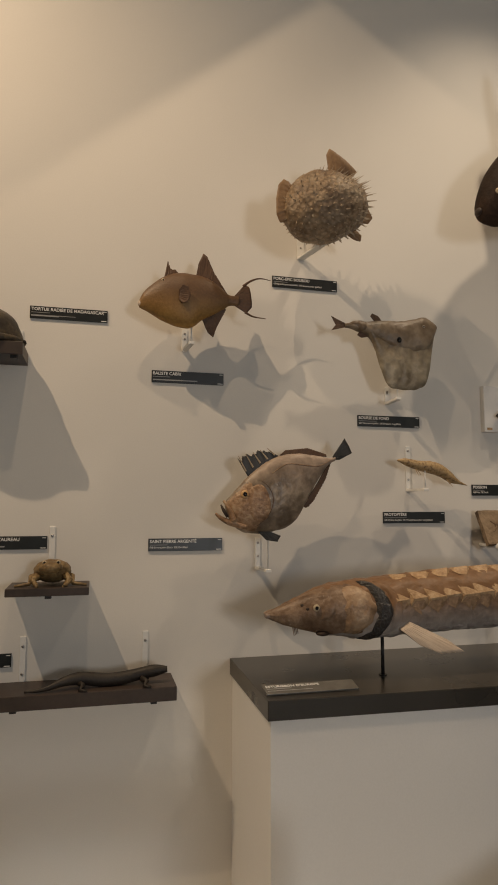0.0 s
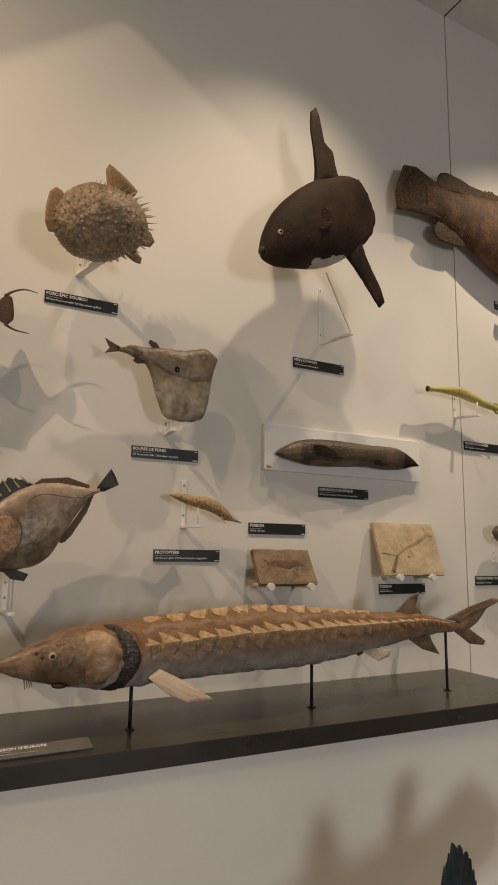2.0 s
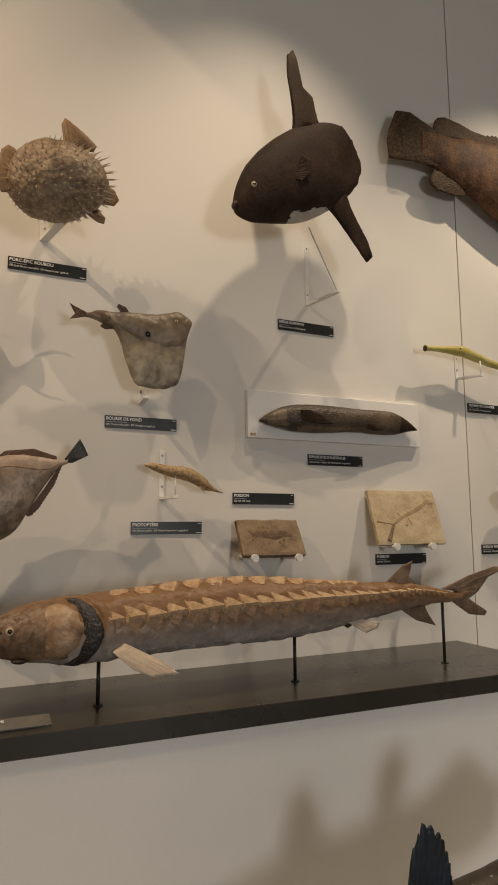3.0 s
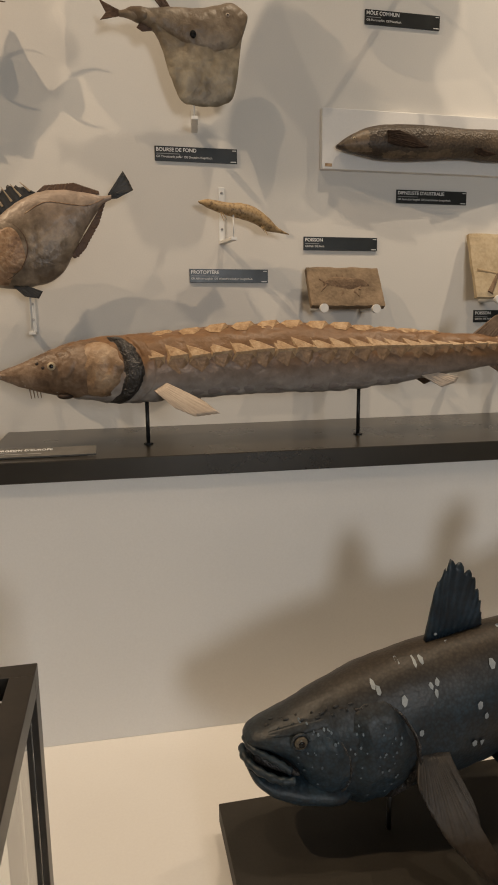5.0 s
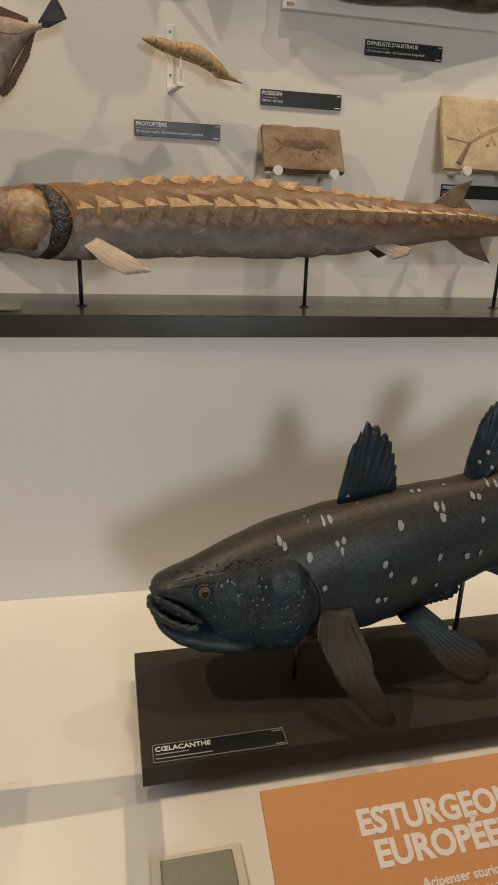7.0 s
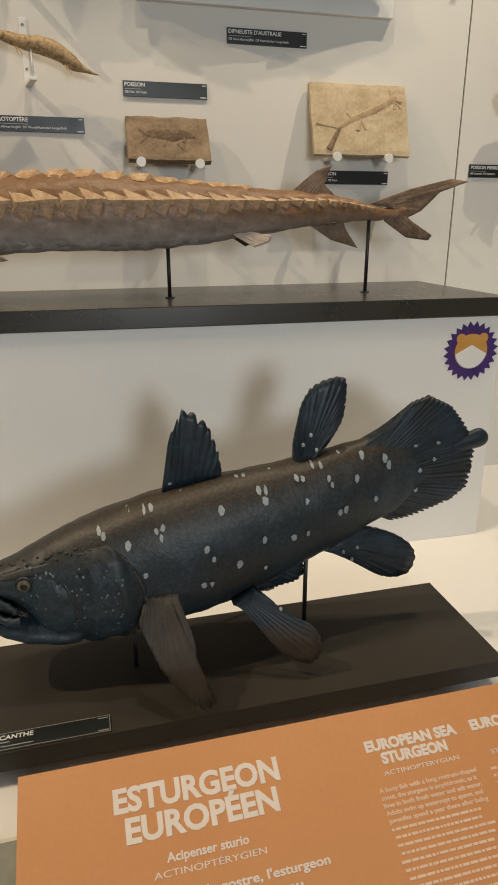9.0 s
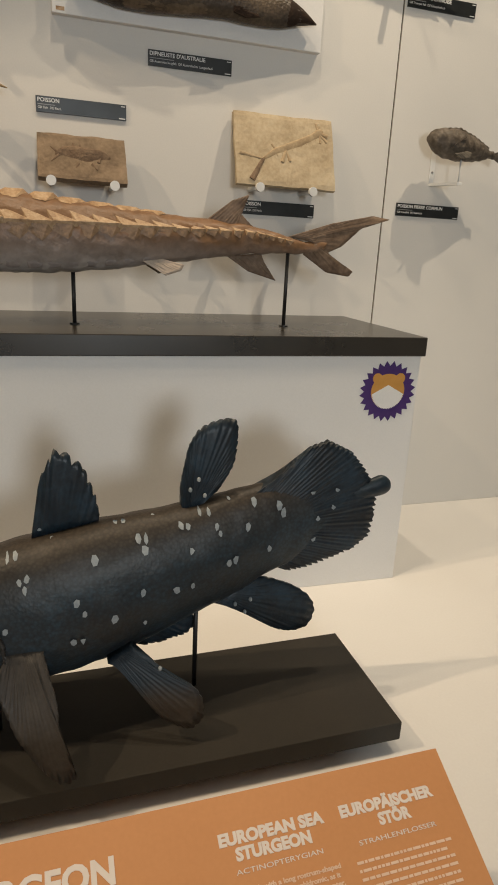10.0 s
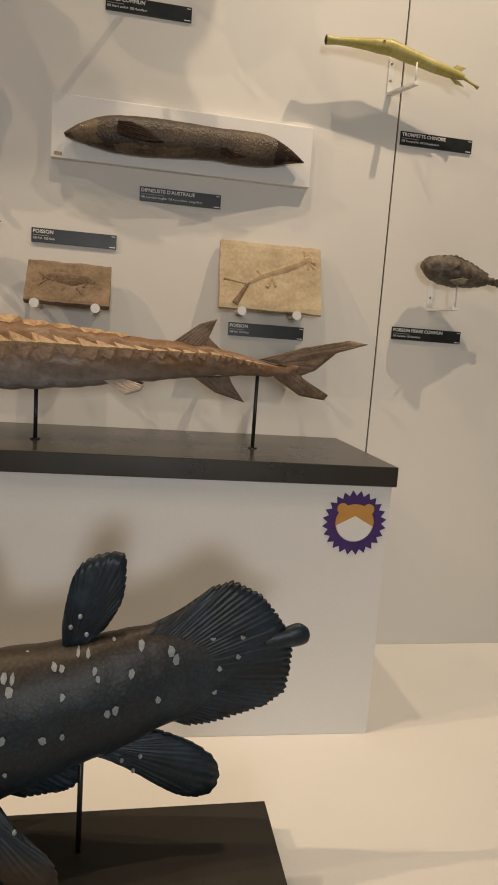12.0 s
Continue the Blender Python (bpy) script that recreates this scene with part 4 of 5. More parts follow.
bmesh.ops.create_icosphere(bm, subdivisions=5, radius=1)
for v in bm.verts:
    d = v.co.normalized()
    q = d * 3
    k = 1 + 0.06 * noise.noise(q) + 0.025 * noise.noise(q * 4)
    v.co = Vector((0.757 + 0.126 * d.x * k, 1.705 + 0.088 * d.y * k, 2.473 + 0.1 * d.z * k * (1 - 0.12 * d.x) + 0.012 * d.x))
part("trunk", bm, M_PORC, porc, smooth=True)
rng = random.Random(11)
spines = bmesh.new()
gold = math.pi * (3 - math.sqrt(5))
for i in range(400):
    zz = 1 - 2 * (i + 0.5) / 400
    a = gold * i
    d = Vector((math.sqrt(1 - zz * zz) * math.cos(a), zz, math.sqrt(1 - zz * zz) * math.sin(a)))
    root = Vector((0.757 + 0.124 * d.x, 1.705 + 0.086 * d.y, 2.473 + 0.098 * d.z + 0.012 * d.x))
    side = max(0.0, d.z * 0.6 + d.x * 0.8)
    length = rng.uniform(0.008, 0.014) + (0.026 * side * rng.uniform(0.5, 1) if d.y > -0.5 else 0)
    tip = root + (d + Vector((0.45 + rng.uniform(-0.25, 0.25), rng.uniform(-0.2, 0.2), rng.uniform(-0.15, 0.35)))).normalized() * length
    tube([root - d * 0.003, root.lerp(tip, 0.3), tip], [0.0046, 0.0016, 0.0003], 6, spines)
tagged(part("spine_coat", spines, M_SPINE, porc, "short bristling spines"), kind="stuff")
part("back_fin", fin([(0.768, 2.565), (0.842, 2.572)], [(0.758, 2.625), (0.765, 2.642), (0.79, 2.625), (0.826, 2.602), (0.85, 2.587)], 1.69, 10, 0.012, 0.002, bend=0.01), M_PORCFIN, porc, smooth=True)
part("side_fin", fin([(0.665, 2.51), (0.66, 2.44)], [(0.648, 2.535), (0.633, 2.54), (0.617, 2.522), (0.61, 2.48), (0.611, 2.435), (0.622, 2.412), (0.635, 2.415)], 1.7, 10, 0.012, 0.002, bend=0.006), M_PORCFIN, porc, smooth=True)
part("tail_fin", fin([(0.852, 2.5), (0.85, 2.47)], [(0.884, 2.522), (0.912, 2.508), (0.925, 2.482), (0.912, 2.463), (0.882, 2.462)], 1.75, 9, 0.014, 0.002), M_PORCFIN, porc, smooth=True)
part("anal_fin", fin([(0.845, 2.44), (0.838, 2.428)], [(0.868, 2.442), (0.889, 2.424), (0.886, 2.406), (0.866, 2.408)], 1.75, 6, 0.012, 0.001), M_PORCFIN, porc, smooth=True)
bracket(porc, 0.748, 2.5, 2.402, 0.19, 0.79, 2.42, wide=0.024)

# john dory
# the skin turns paler towards the back
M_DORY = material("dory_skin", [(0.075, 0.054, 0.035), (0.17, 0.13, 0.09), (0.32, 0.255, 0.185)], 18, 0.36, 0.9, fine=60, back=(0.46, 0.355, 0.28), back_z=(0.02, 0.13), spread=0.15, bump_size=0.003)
M_DORYHEAD = material("dory_head", [(0.12, 0.066, 0.033), (0.28, 0.17, 0.095), (0.42, 0.31, 0.2)], 28, 0.42, 0.8, fine=110, bump_size=0.003)
M_DORYFIN = material("dory_fin", [(0.015, 0.016, 0.018), (0.05, 0.045, 0.04)], 14, 0.45, 0.3, fine=140, bump_size=0.001)
dory = thing("john_dory", (0.65, 1.8, 1.65), "stuffed silver-brown john dory with a dark spiny back fin", "fish specimen", "fish on the wall")
d_body = Body([(0.488, 1.634, 0.495, 1.6, 0.005), (0.503, 1.649, 0.512, 1.572, 0.015), (0.532, 1.682, 0.541, 1.551, 0.023), (0.565, 1.716, 0.590, 1.547, 0.027), (0.615, 1.752, 0.656, 1.559, 0.029),
               (0.665, 1.772, 0.698, 1.587, 0.026), (0.716, 1.774, 0.725, 1.633, 0.021), (0.767, 1.769, 0.760, 1.693, 0.014), (0.797, 1.762, 0.795, 1.742, 0.007), (0.818, 1.767, 0.817, 1.755, 0.005)], 1.8, 50, 28, 0.0015, 40)
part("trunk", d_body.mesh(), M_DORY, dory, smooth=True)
part("head", shell(d_body, 0.04, 0.36, 118, 246, 0.004, 18, 22, 0.2), M_DORYHEAD, dory, "ochre bony head", smooth=True)
part("lower_jaw", tube(spline([(0.463, 1.797, 1.603), (0.478, 1.792, 1.59), (0.505, 1.787, 1.577), (0.55, 1.785, 1.565)], 14), [0.003 + 0.0007 * min(k, 8) for k in range(14)], 12, flat=0.9), M_DORYHEAD, dory, smooth=True)
part("mouth", tube([(0.477, 1.793, 1.627), (0.484, 1.789, 1.612), (0.494, 1.784, 1.593)], [0.002, 0.005, 0.004], 10), M_MOUTH, dory, smooth=True)
part("gill_cover", ball((0.583, d_body.front(0.583, 1.63) + 0.004, 1.632), (0.038, 0.008, 0.052), seg=24), M_DORYHEAD, dory, "brown bony gill cover", smooth=True)
# a thin dark tube paints the shade along the gill cover's rear edge
crease = spline([(0.588, 1.695), (0.612, 1.672), (0.622, 1.64), (0.612, 1.604), (0.586, 1.575), (0.56, 1.562)], 18)
part("crease", tube([(p[0], d_body.front(p[0], p[1]) - 0.0005, p[1]) for p in crease], [0.0003 + 0.0008 * math.sin(math.pi * k / 17) for k in range(18)], 6), M_TRIGFIN, dory, "dark line drawn as the shade behind the gill cover", smooth=True)
line = spline([(0.62, 1.715), (0.665, 1.742), (0.715, 1.74), (0.76, 1.738), (0.8, 1.756)], 20)
part("side_line", tube([(p[0], d_body.front(p[0], p[1]) - 0.0002, p[1]) for p in line], 0.0011, 5), M_DORYHEAD, dory, smooth=True)
part("upper_jaw", tube(spline([(0.484, 1.793, 1.638), (0.493, 1.787, 1.625), (0.504, 1.783, 1.603), (0.512, 1.782, 1.582)], 12), [0.003 + 0.0006 * min(k, 9) for k in range(12)], 12), M_DORYHEAD, dory, smooth=True)
M_DORYEYE = material("orange_eye", [(0.42, 0.24, 0.1), (0.56, 0.38, 0.2)], 200, 0.15, 0.0, rough_var=0.02)
eye(dory, 0.541, d_body.front(0.541, 1.656) - 0.002, 1.656, 0.012, M_DORYEYE)
part("spiny_back_fin", fin([(0.557, 1.703), (0.643, 1.762)], [(0.522, 1.762), (0.53, 1.752), (0.545, 1.772), (0.565, 1.768), (0.585, 1.782), (0.61, 1.781), (0.644, 1.768)], 1.8, 8, 0.004, 0.0015, ragged=0.014), M_DORYFIN, dory, "black spiny back fin", smooth=True)
for i in range(5):
    x = 0.527 + 0.021 * i
    part("spine", tube([(x + 0.022, 1.797, 1.72 + 0.012 * i), (x, 1.798, 1.764 + 0.006 * i)], [0.0028, 0.0008], 6), M_SPINE, dory, "pale bony spine")
part("soft_back_fin", fin([(0.648, 1.768), (0.79, 1.766)], [(0.665, 1.783), (0.733, 1.791), (0.789, 1.774)], 1.8, 18, 0.006, ragged=0.001), M_TRIGFIN, dory, smooth=True)
part("anal_fin", fin([(0.795, 1.745), (0.758, 1.685), (0.718, 1.625)], [(0.805, 1.752), (0.787, 1.7), (0.752, 1.641), (0.735, 1.622), (0.724, 1.618)], 1.8, 18, 0.006, ragged=0.003), M_TRIGFIN, dory, smooth=True)
part("tail_fin", fin([(0.81, 1.768), (0.81, 1.757)], [(0.847, 1.822), (0.86, 1.8), (0.87, 1.779), (0.83, 1.758)], 1.8, 12, 0.005), M_DORYFIN, dory, smooth=True)
part("pelvic_fin", fin([(0.582, 1.552), (0.615, 1.553)], [(0.606, 1.529), (0.638, 1.524), (0.648, 1.541)], 1.79, 8, 0.004), M_DORYFIN, dory, smooth=True)
bracket(dory, 0.609, 1.53, 1.447, 0.1, 0.616, 1.56)

# threetooth puffer
M_PUFF = material("puffer_skin", [(0.125, 0.1, 0.066), (0.215, 0.18, 0.125), (0.34, 0.295, 0.215)], 12, 0.42, 0.9, fine=50, back=(0.13, 0.085, 0.05), back_z=(-0.03, 0.08), stripes=9, spread=0.15, bump_size=0.004)
puff = thing("pufferfish", (1.03, 1.8, 2.1), "dried tan threetooth puffer with a hanging belly flap", "fish specimen", "fish on the wall")
p_body = Body([(0.853, 2.167, 0.853, 2.158, 0.004), (0.892, 2.175, 0.892, 2.149, 0.01), (0.929, 2.176, 0.924, 2.139, 0.012), (0.953, 2.177, 0.942, 2.112, 0.012), (1.000, 2.18, 0.966, 2.044, 0.012),
               (1.047, 2.186, 0.992, 1.985, 0.012), (1.085, 2.194, 1.042, 1.973, 0.012), (1.116, 2.194, 1.096, 1.982, 0.013), (1.137, 2.182, 1.124, 2.02, 0.012), (1.151, 2.181, 1.137, 2.138, 0.012)], 1.8, 64, 40, 0.006, 22)
part("trunk", p_body.mesh(), M_PUFF, puff, smooth=True)
M_PUFFBACK = material("puffer_back_skin", [(0.1, 0.068, 0.04), (0.18, 0.135, 0.09), (0.27, 0.215, 0.15)], 18, 0.42, 0.8, fine=60, bump_size=0.004)
part("back", Body([(0.853, 2.168, 0.853, 2.157, 0.006), (0.9, 2.178, 0.9, 2.146, 0.013), (0.95, 2.182, 0.945, 2.13, 0.016), (1.01, 2.187, 1.005, 2.1, 0.019), (1.06, 2.193, 1.06, 2.085, 0.021), (1.11, 2.205, 1.108, 2.09, 0.021), (1.138, 2.196, 1.135, 2.12, 0.018), (1.153, 2.183, 1.152, 2.163, 0.011)], 1.8, 50, 30, 0.003, 30).mesh(), M_PUFFBACK, puff, "grey-brown upper body", smooth=True)
part("tail_fin", fin([(0.858, 2.167), (0.858, 2.158)], [(0.809, 2.189), (0.824, 2.162), (0.81, 2.145)], 1.8, 10, 0.004), M_TRIGFIN, puff, smooth=True)
part("back_fin", fin([(0.955, 2.175), (0.975, 2.18)], [(0.936, 2.197), (0.942, 2.206), (0.962, 2.199)], 1.8, 6, 0.005), M_TRIGFIN, puff, smooth=True)
part("anal_fin", fin([(0.935, 2.148), (0.938, 2.135)], [(0.9, 2.147), (0.892, 2.136), (0.906, 2.128)], 1.8, 6, 0.005), M_TRIGFIN, puff, smooth=True)
part("gill_hole", ball((1.021, 1.781, 2.124), (0.0075, 0.004, 0.009), seg=12), M_PUPIL, puff, "dark gill hole", smooth=True)
eye(puff, 1.103, 1.781, 2.171, 0.0045, M_STPALE)
bracket(puff, 1.034, 2.0, 1.952, 0.105, 1.022, 2.0)

# sunfish
M_SUN = material("sunfish_skin", [(0.012, 0.0072, 0.0048), (0.028, 0.0168, 0.011), (0.052, 0.032, 0.021)], 9, 0.75, 0.5, fine=110, spec=0.15, bump_size=0.003)
M_SUNBELLY = material("worn_plaster_patch", [(0.3, 0.27, 0.23), (0.42, 0.39, 0.34)], 30, 0.6, 0.4, fine=140, bump_size=0.002)
sun = thing("sunfish", (1.47, 1.7, 2.65), "mounted black-brown sunfish with tall fins on a white bracket", "fish specimen", "fish on the wall")
m_body = Body([(1.246, 2.522, 1.250, 2.505, 0.012), (1.259, 2.587, 1.265, 2.487, 0.03), (1.293, 2.659, 1.313, 2.478, 0.046), (1.352, 2.730, 1.371, 2.486, 0.057), (1.433, 2.800, 1.432, 2.498, 0.06),
               (1.497, 2.832, 1.494, 2.521, 0.056), (1.552, 2.858, 1.559, 2.561, 0.046), (1.620, 2.866, 1.615, 2.607, 0.03), (1.665, 2.822, 1.650, 2.643, 0.017), (1.692, 2.762, 1.680, 2.680, 0.01)], 1.7, 54, 30, 0.002, 24)
part("trunk", m_body.mesh(), M_SUN, sun, smooth=True)
part("belly_patch", shell(m_body, 0.42, 0.7, 238, 292, 0.0025, 16, 10, 0.4), M_SUNBELLY, sun, "worn grey patch on the belly", smooth=True)
part("tail_frill", fin([(1.61, 2.85), (1.66, 2.76), (1.64, 2.63)], [(1.628, 2.872), (1.668, 2.826), (1.695, 2.765), (1.7, 2.735), (1.682, 2.68), (1.65, 2.638)], 1.7, 7, 0.018, 0.001, ragged=0.008), M_SUN, sun, smooth=True)
part("back_fin", fin([(1.447, 2.79), (1.545, 2.835)], [(1.455, 2.867), (1.438, 2.95), (1.430, 2.994), (1.431, 3.057), (1.452, 3.081), (1.467, 3.046), (1.481, 2.963), (1.520, 2.937), (1.532, 2.861)], 1.7, 14, 0.026, 0.0008, ragged=0.002), M_SUN, sun, "tall black back fin", smooth=True)
part("anal_fin", fin([(1.572, 2.585), (1.628, 2.65)], [(1.60, 2.548), (1.647, 2.495), (1.709, 2.421), (1.731, 2.445), (1.715, 2.490), (1.66, 2.575), (1.64, 2.62)], 1.7, 14, 0.026, 0.0008), M_SUN, sun, "long black anal fin", smooth=True)
part("pectoral_fin", fin([(1.425, 2.65), (1.42, 2.61)], [(1.44, 2.685), (1.47, 2.675), (1.47, 2.63), (1.44, 2.605)], 1.645, 9, 0.006, y_tip=1.632), M_SUN, sun, smooth=True)
eye(sun, 1.293, m_body.front(1.293, 2.568) + 0.001, 2.568, 0.009)
part("mouth", ball((1.248, 1.695, 2.513), (0.008, 0.016, 0.012), seg=12), M_MOUTH, sun, smooth=True)
bracket(sun, 1.603, 2.545, 2.336, 0.15, 1.632, 2.53, lean=-0.1, wide=0.014)

# grouper
M_GROUP = material("grouper_skin", [(0.036, 0.016, 0.0075), (0.1, 0.047, 0.022), (0.21, 0.112, 0.056)], 18, 0.65, 0.35, fine=120, cells=170, cell_bump=0.14, cell_tint=0.45, spec=0.22, bump_size=0.0015)
M_GROUPFIN = material("grouper_fin", [(0.03, 0.017, 0.008), (0.12, 0.072, 0.036)], 70, 0.65, 0.3, fine=150, cells=120, cell_tint=0.5, spec=0.22, bump_size=0.0015)
group = thing("grouper", (2.5, 1.8, 2.9), "large brown scaly grouper mounted close to the wall", "fish specimen", "fish on the wall")
g_body = Body([(2.985, 2.70, 2.98, 2.66, 0.02), (2.93, 2.80, 2.92, 2.60, 0.05), (2.83, 2.92, 2.80, 2.59, 0.08), (2.70, 3.02, 2.67, 2.64, 0.09), (2.554, 3.066, 2.529, 2.712, 0.09), (2.48, 3.07, 2.458, 2.731, 0.085),
               (2.382, 3.064, 2.364, 2.774, 0.075), (2.287, 3.055, 2.274, 2.82, 0.062), (2.195, 3.04, 2.186, 2.858, 0.046), (2.106, 3.037, 2.092, 2.9, 0.03), (2.03, 3.04, 2.03, 2.92, 0.014)], 1.8, 60, 30, 0.002, 30)
part("trunk", g_body.mesh(), M_GROUP, group, smooth=True)
part("tail_fin", fin([(2.105, 3.04), (2.1, 2.9)], [(2.05, 3.068), (1.99, 3.089), (1.926, 3.078), (1.895, 3.0), (1.883, 2.953), (1.889, 2.885), (1.988, 2.899), (2.06, 2.9)], 1.8, 16, 0.03, 0.0015, y_tip=1.802), M_GROUPFIN, group, "square mottled tail fin", smooth=True)
part("soft_back_fin", fin([(2.13, 3.035), (2.36, 3.06)], [(2.101, 3.064), (2.112, 3.095), (2.125, 3.11), (2.16, 3.122), (2.243, 3.115), (2.289, 3.103), (2.37, 3.1)], 1.81, 14, 0.012, 0.0015), M_GROUPFIN, group, smooth=True)
part("spiny_back_fin", fin([(2.34, 3.055), (2.62, 3.05)], [(2.34, 3.1), (2.417, 3.116), (2.49, 3.097), (2.62, 3.07)], 1.81, 12, 0.01, 0.0015, ragged=0.014), M_GROUPFIN, group, smooth=True)
part("anal_fin", fin([(2.15, 2.87), (2.24, 2.845)], [(2.125, 2.892), (2.085, 2.885), (2.064, 2.845), (2.075, 2.825), (2.1, 2.811), (2.183, 2.808), (2.228, 2.815)], 1.8, 12, 0.022, 0.0015), M_GROUPFIN, group, "rounded mottled fin", smooth=True)
part("pelvic_fin", fin([(2.5, 2.73), (2.53, 2.715)], [(2.495, 2.70), (2.505, 2.685), (2.54, 2.69)], 1.735, 6, 0.006, y_tip=1.72), M_STPALE, group, smooth=True)
for piece in group.children:
    for v in piece.data.vertices:
        v.co = (v.co.x * 1.021 + 0.044, 0.035 + 0.72 * v.co.y, v.co.z * 1.021 + 0.027)
for y0 in (1.86,):
    part("wall_mount", box((2.45, y0, 2.86), (2.6, 1.9, 2.93), 0.002), M_STEEL, group)

# trumpetfish
M_TRUMP = material("trumpetfish_skin", [(0.3, 0.25, 0.06), (0.42, 0.36, 0.1), (0.5, 0.45, 0.2)], 16, 0.4, 0.3, fine=130, bump_size=0.001)
trump = thing("trumpetfish", (2.23, 1.83, 2.2), "slender yellow trumpetfish on a white bracket", "fish specimen", "fish on the wall")
r_body = Body([(2.040, 2.226, 2.042, 2.202, 0.012), (2.07, 2.225, 2.07, 2.207, 0.009), (2.133, 2.232, 2.136, 2.206, 0.012), (2.19, 2.239, 2.185, 2.202, 0.016), (2.224, 2.238, 2.213, 2.2, 0.017), (2.288, 2.220, 2.293, 2.186, 0.016), (2.386, 2.196, 2.374, 2.171, 0.012), (2.425, 2.185, 2.422, 2.17, 0.006)], 1.83, 46, 20, 0.001, 40)
part("trunk", r_body.mesh(), M_TRUMP, trump, smooth=True)
part("mouth", ball((2.041, 1.83, 2.214), (0.004, 0.0105, 0.0105), seg=12), M_MOUTH, trump, smooth=True)
part("tail", tube([(2.42, 1.83, 2.177), (2.455, 1.83, 2.163), (2.468, 1.83, 2.157)], [0.004, 0.003, 0.005], 8), M_TRUMP, trump, smooth=True)
for z0, z1 in ((2.193, 2.205), (2.172, 2.158)):
    part("fin", fin([(2.385, z0), (2.41, z0 - 0.006)], [(2.4, z1), (2.428, z1 - 0.004)], 1.83, 5, 0.003), M_TRUMP, trump, smooth=True)
eye(trump, 2.19, r_body.front(2.19, 2.226), 2.226, 0.004)
bracket(trump, 2.246, 2.228, 2.14, 0.09, 2.285, 2.19)

# african lungfish
M_PROTO = material("lungfish_skin", [(0.07, 0.04, 0.018), (0.34, 0.23, 0.11), (0.42, 0.31, 0.17)], 120, 0.5, 0.35, fine=170, bump_size=0.001)
proto = thing("african_lungfish", (1.14, 1.83, 1.74), "small spotted tan lungfish on a white bracket", "fish specimen", "fish on the wall")
part("trunk", Body([(1.030, 1.765, 1.033, 1.759, 0.004), (1.057, 1.769, 1.063, 1.745, 0.011), (1.108, 1.763, 1.100, 1.733, 0.015), (1.143, 1.762, 1.143, 1.723, 0.017), (1.178, 1.752, 1.179, 1.711, 0.016),
                    (1.212, 1.729, 1.206, 1.696, 0.012), (1.235, 1.706, 1.232, 1.692, 0.006), (1.266, 1.690, 1.266, 1.688, 0.001)], 1.83, 44, 22, 0.001, 60).mesh(), M_PROTO, proto, smooth=True)
for x0, z0, x1, z1 in ((1.085, 1.737, 1.092, 1.715), (1.088, 1.738, 1.1, 1.718), (1.195, 1.704, 1.205, 1.683), (1.19, 1.705, 1.197, 1.69)):
    part("thread_fin", tube([(x0, 1.82, z0), (x1, 1.812, z1)], [0.0015, 0.0004], 6), M_PROTO, proto)
bracket(proto, 1.101, 1.813, 1.678, 0.085, 1.118, 1.735)

# australian lungfish on a board
M_DIP = material("australian_lungfish_skin", [(0.02, 0.014, 0.009), (0.055, 0.038, 0.024), (0.11, 0.078, 0.048)], 9, 0.45, 0.4, fine=120, cells=170, cell_bump=0.3, cell_tint=0.18, bump_size=0.002)
board = thing("mounting_board", (1.7, 1.9, 1.94), "thin white painted mounting board on the wall", "board")
bm = box((1.37, 1.88, 1.866), (2.04, 1.9, 2.018), 0.0015)
part("panel", bm, M_WHITE, board)
part("tag", box((1.379, 1.8793, 1.872), (1.398, 1.8802, 1.88)), M_SCUTE, board, "small tan paper tag")
dip = thing("australian_lungfish", (1.7, 1.86, 1.94), "dark brown scaly lungfish cast on a white board", "fish specimen", "fish on the wall")
i_body = Body([(1.403, 1.920, 1.407, 1.913, 0.008), (1.453, 1.954, 1.463, 1.901, 0.022), (1.527, 1.977, 1.538, 1.890, 0.032), (1.639, 1.982, 1.637, 1.892, 0.034), (1.756, 1.980, 1.754, 1.901, 0.031),
               (1.854, 1.981, 1.852, 1.898, 0.024), (1.917, 1.977, 1.926, 1.903, 0.015), (1.969, 1.956, 1.980, 1.916, 0.01), (2.015, 1.924, 2.015, 1.921, 0.004)], 1.862, 54, 26, 0.0012, 30)
part("trunk", i_body.mesh(), M_DIP, dip, smooth=True)
part("pectoral_fin", fin([(1.533, 1.955), (1.533, 1.925)], [(1.565, 1.957), (1.61, 1.942), (1.65, 1.917), (1.61, 1.914), (1.56, 1.918)], 1.83, 9, 0.006, y_tip=1.825), M_SUN, dip, smooth=True)
part("hind_fin", fin([(1.79, 1.925), (1.79, 1.912)], [(1.83, 1.93), (1.86, 1.912), (1.82, 1.905)], 1.836, 7, 0.005, y_tip=1.842), M_SUN, dip, smooth=True)
part("tail_web", shell(i_body, 0.76, 0.995, 96, 264, 0.0016, 16, 16, 0.1), M_SUN, dip, "blackish tail", smooth=True)
M_DIPHEAD = material("lungfish_head_skin", [(0.05, 0.034, 0.02), (0.11, 0.078, 0.048), (0.19, 0.14, 0.09)], 18, 0.45, 0.4, fine=120, bump_size=0.002)
part("head", shell(i_body, 0.01, 0.2, 92, 268, 0.0014, 16, 16, 0.1), M_DIPHEAD, dip, "paler brown head", smooth=True)
part("belly", shell(i_body, 0.2, 0.52, 212, 266, 0.0012, 16, 10, 0.1), M_DIPHEAD, dip, "paler brown belly", smooth=True)
eye(dip, 1.446, i_body.front(1.446, 1.935), 1.935, 0.004)

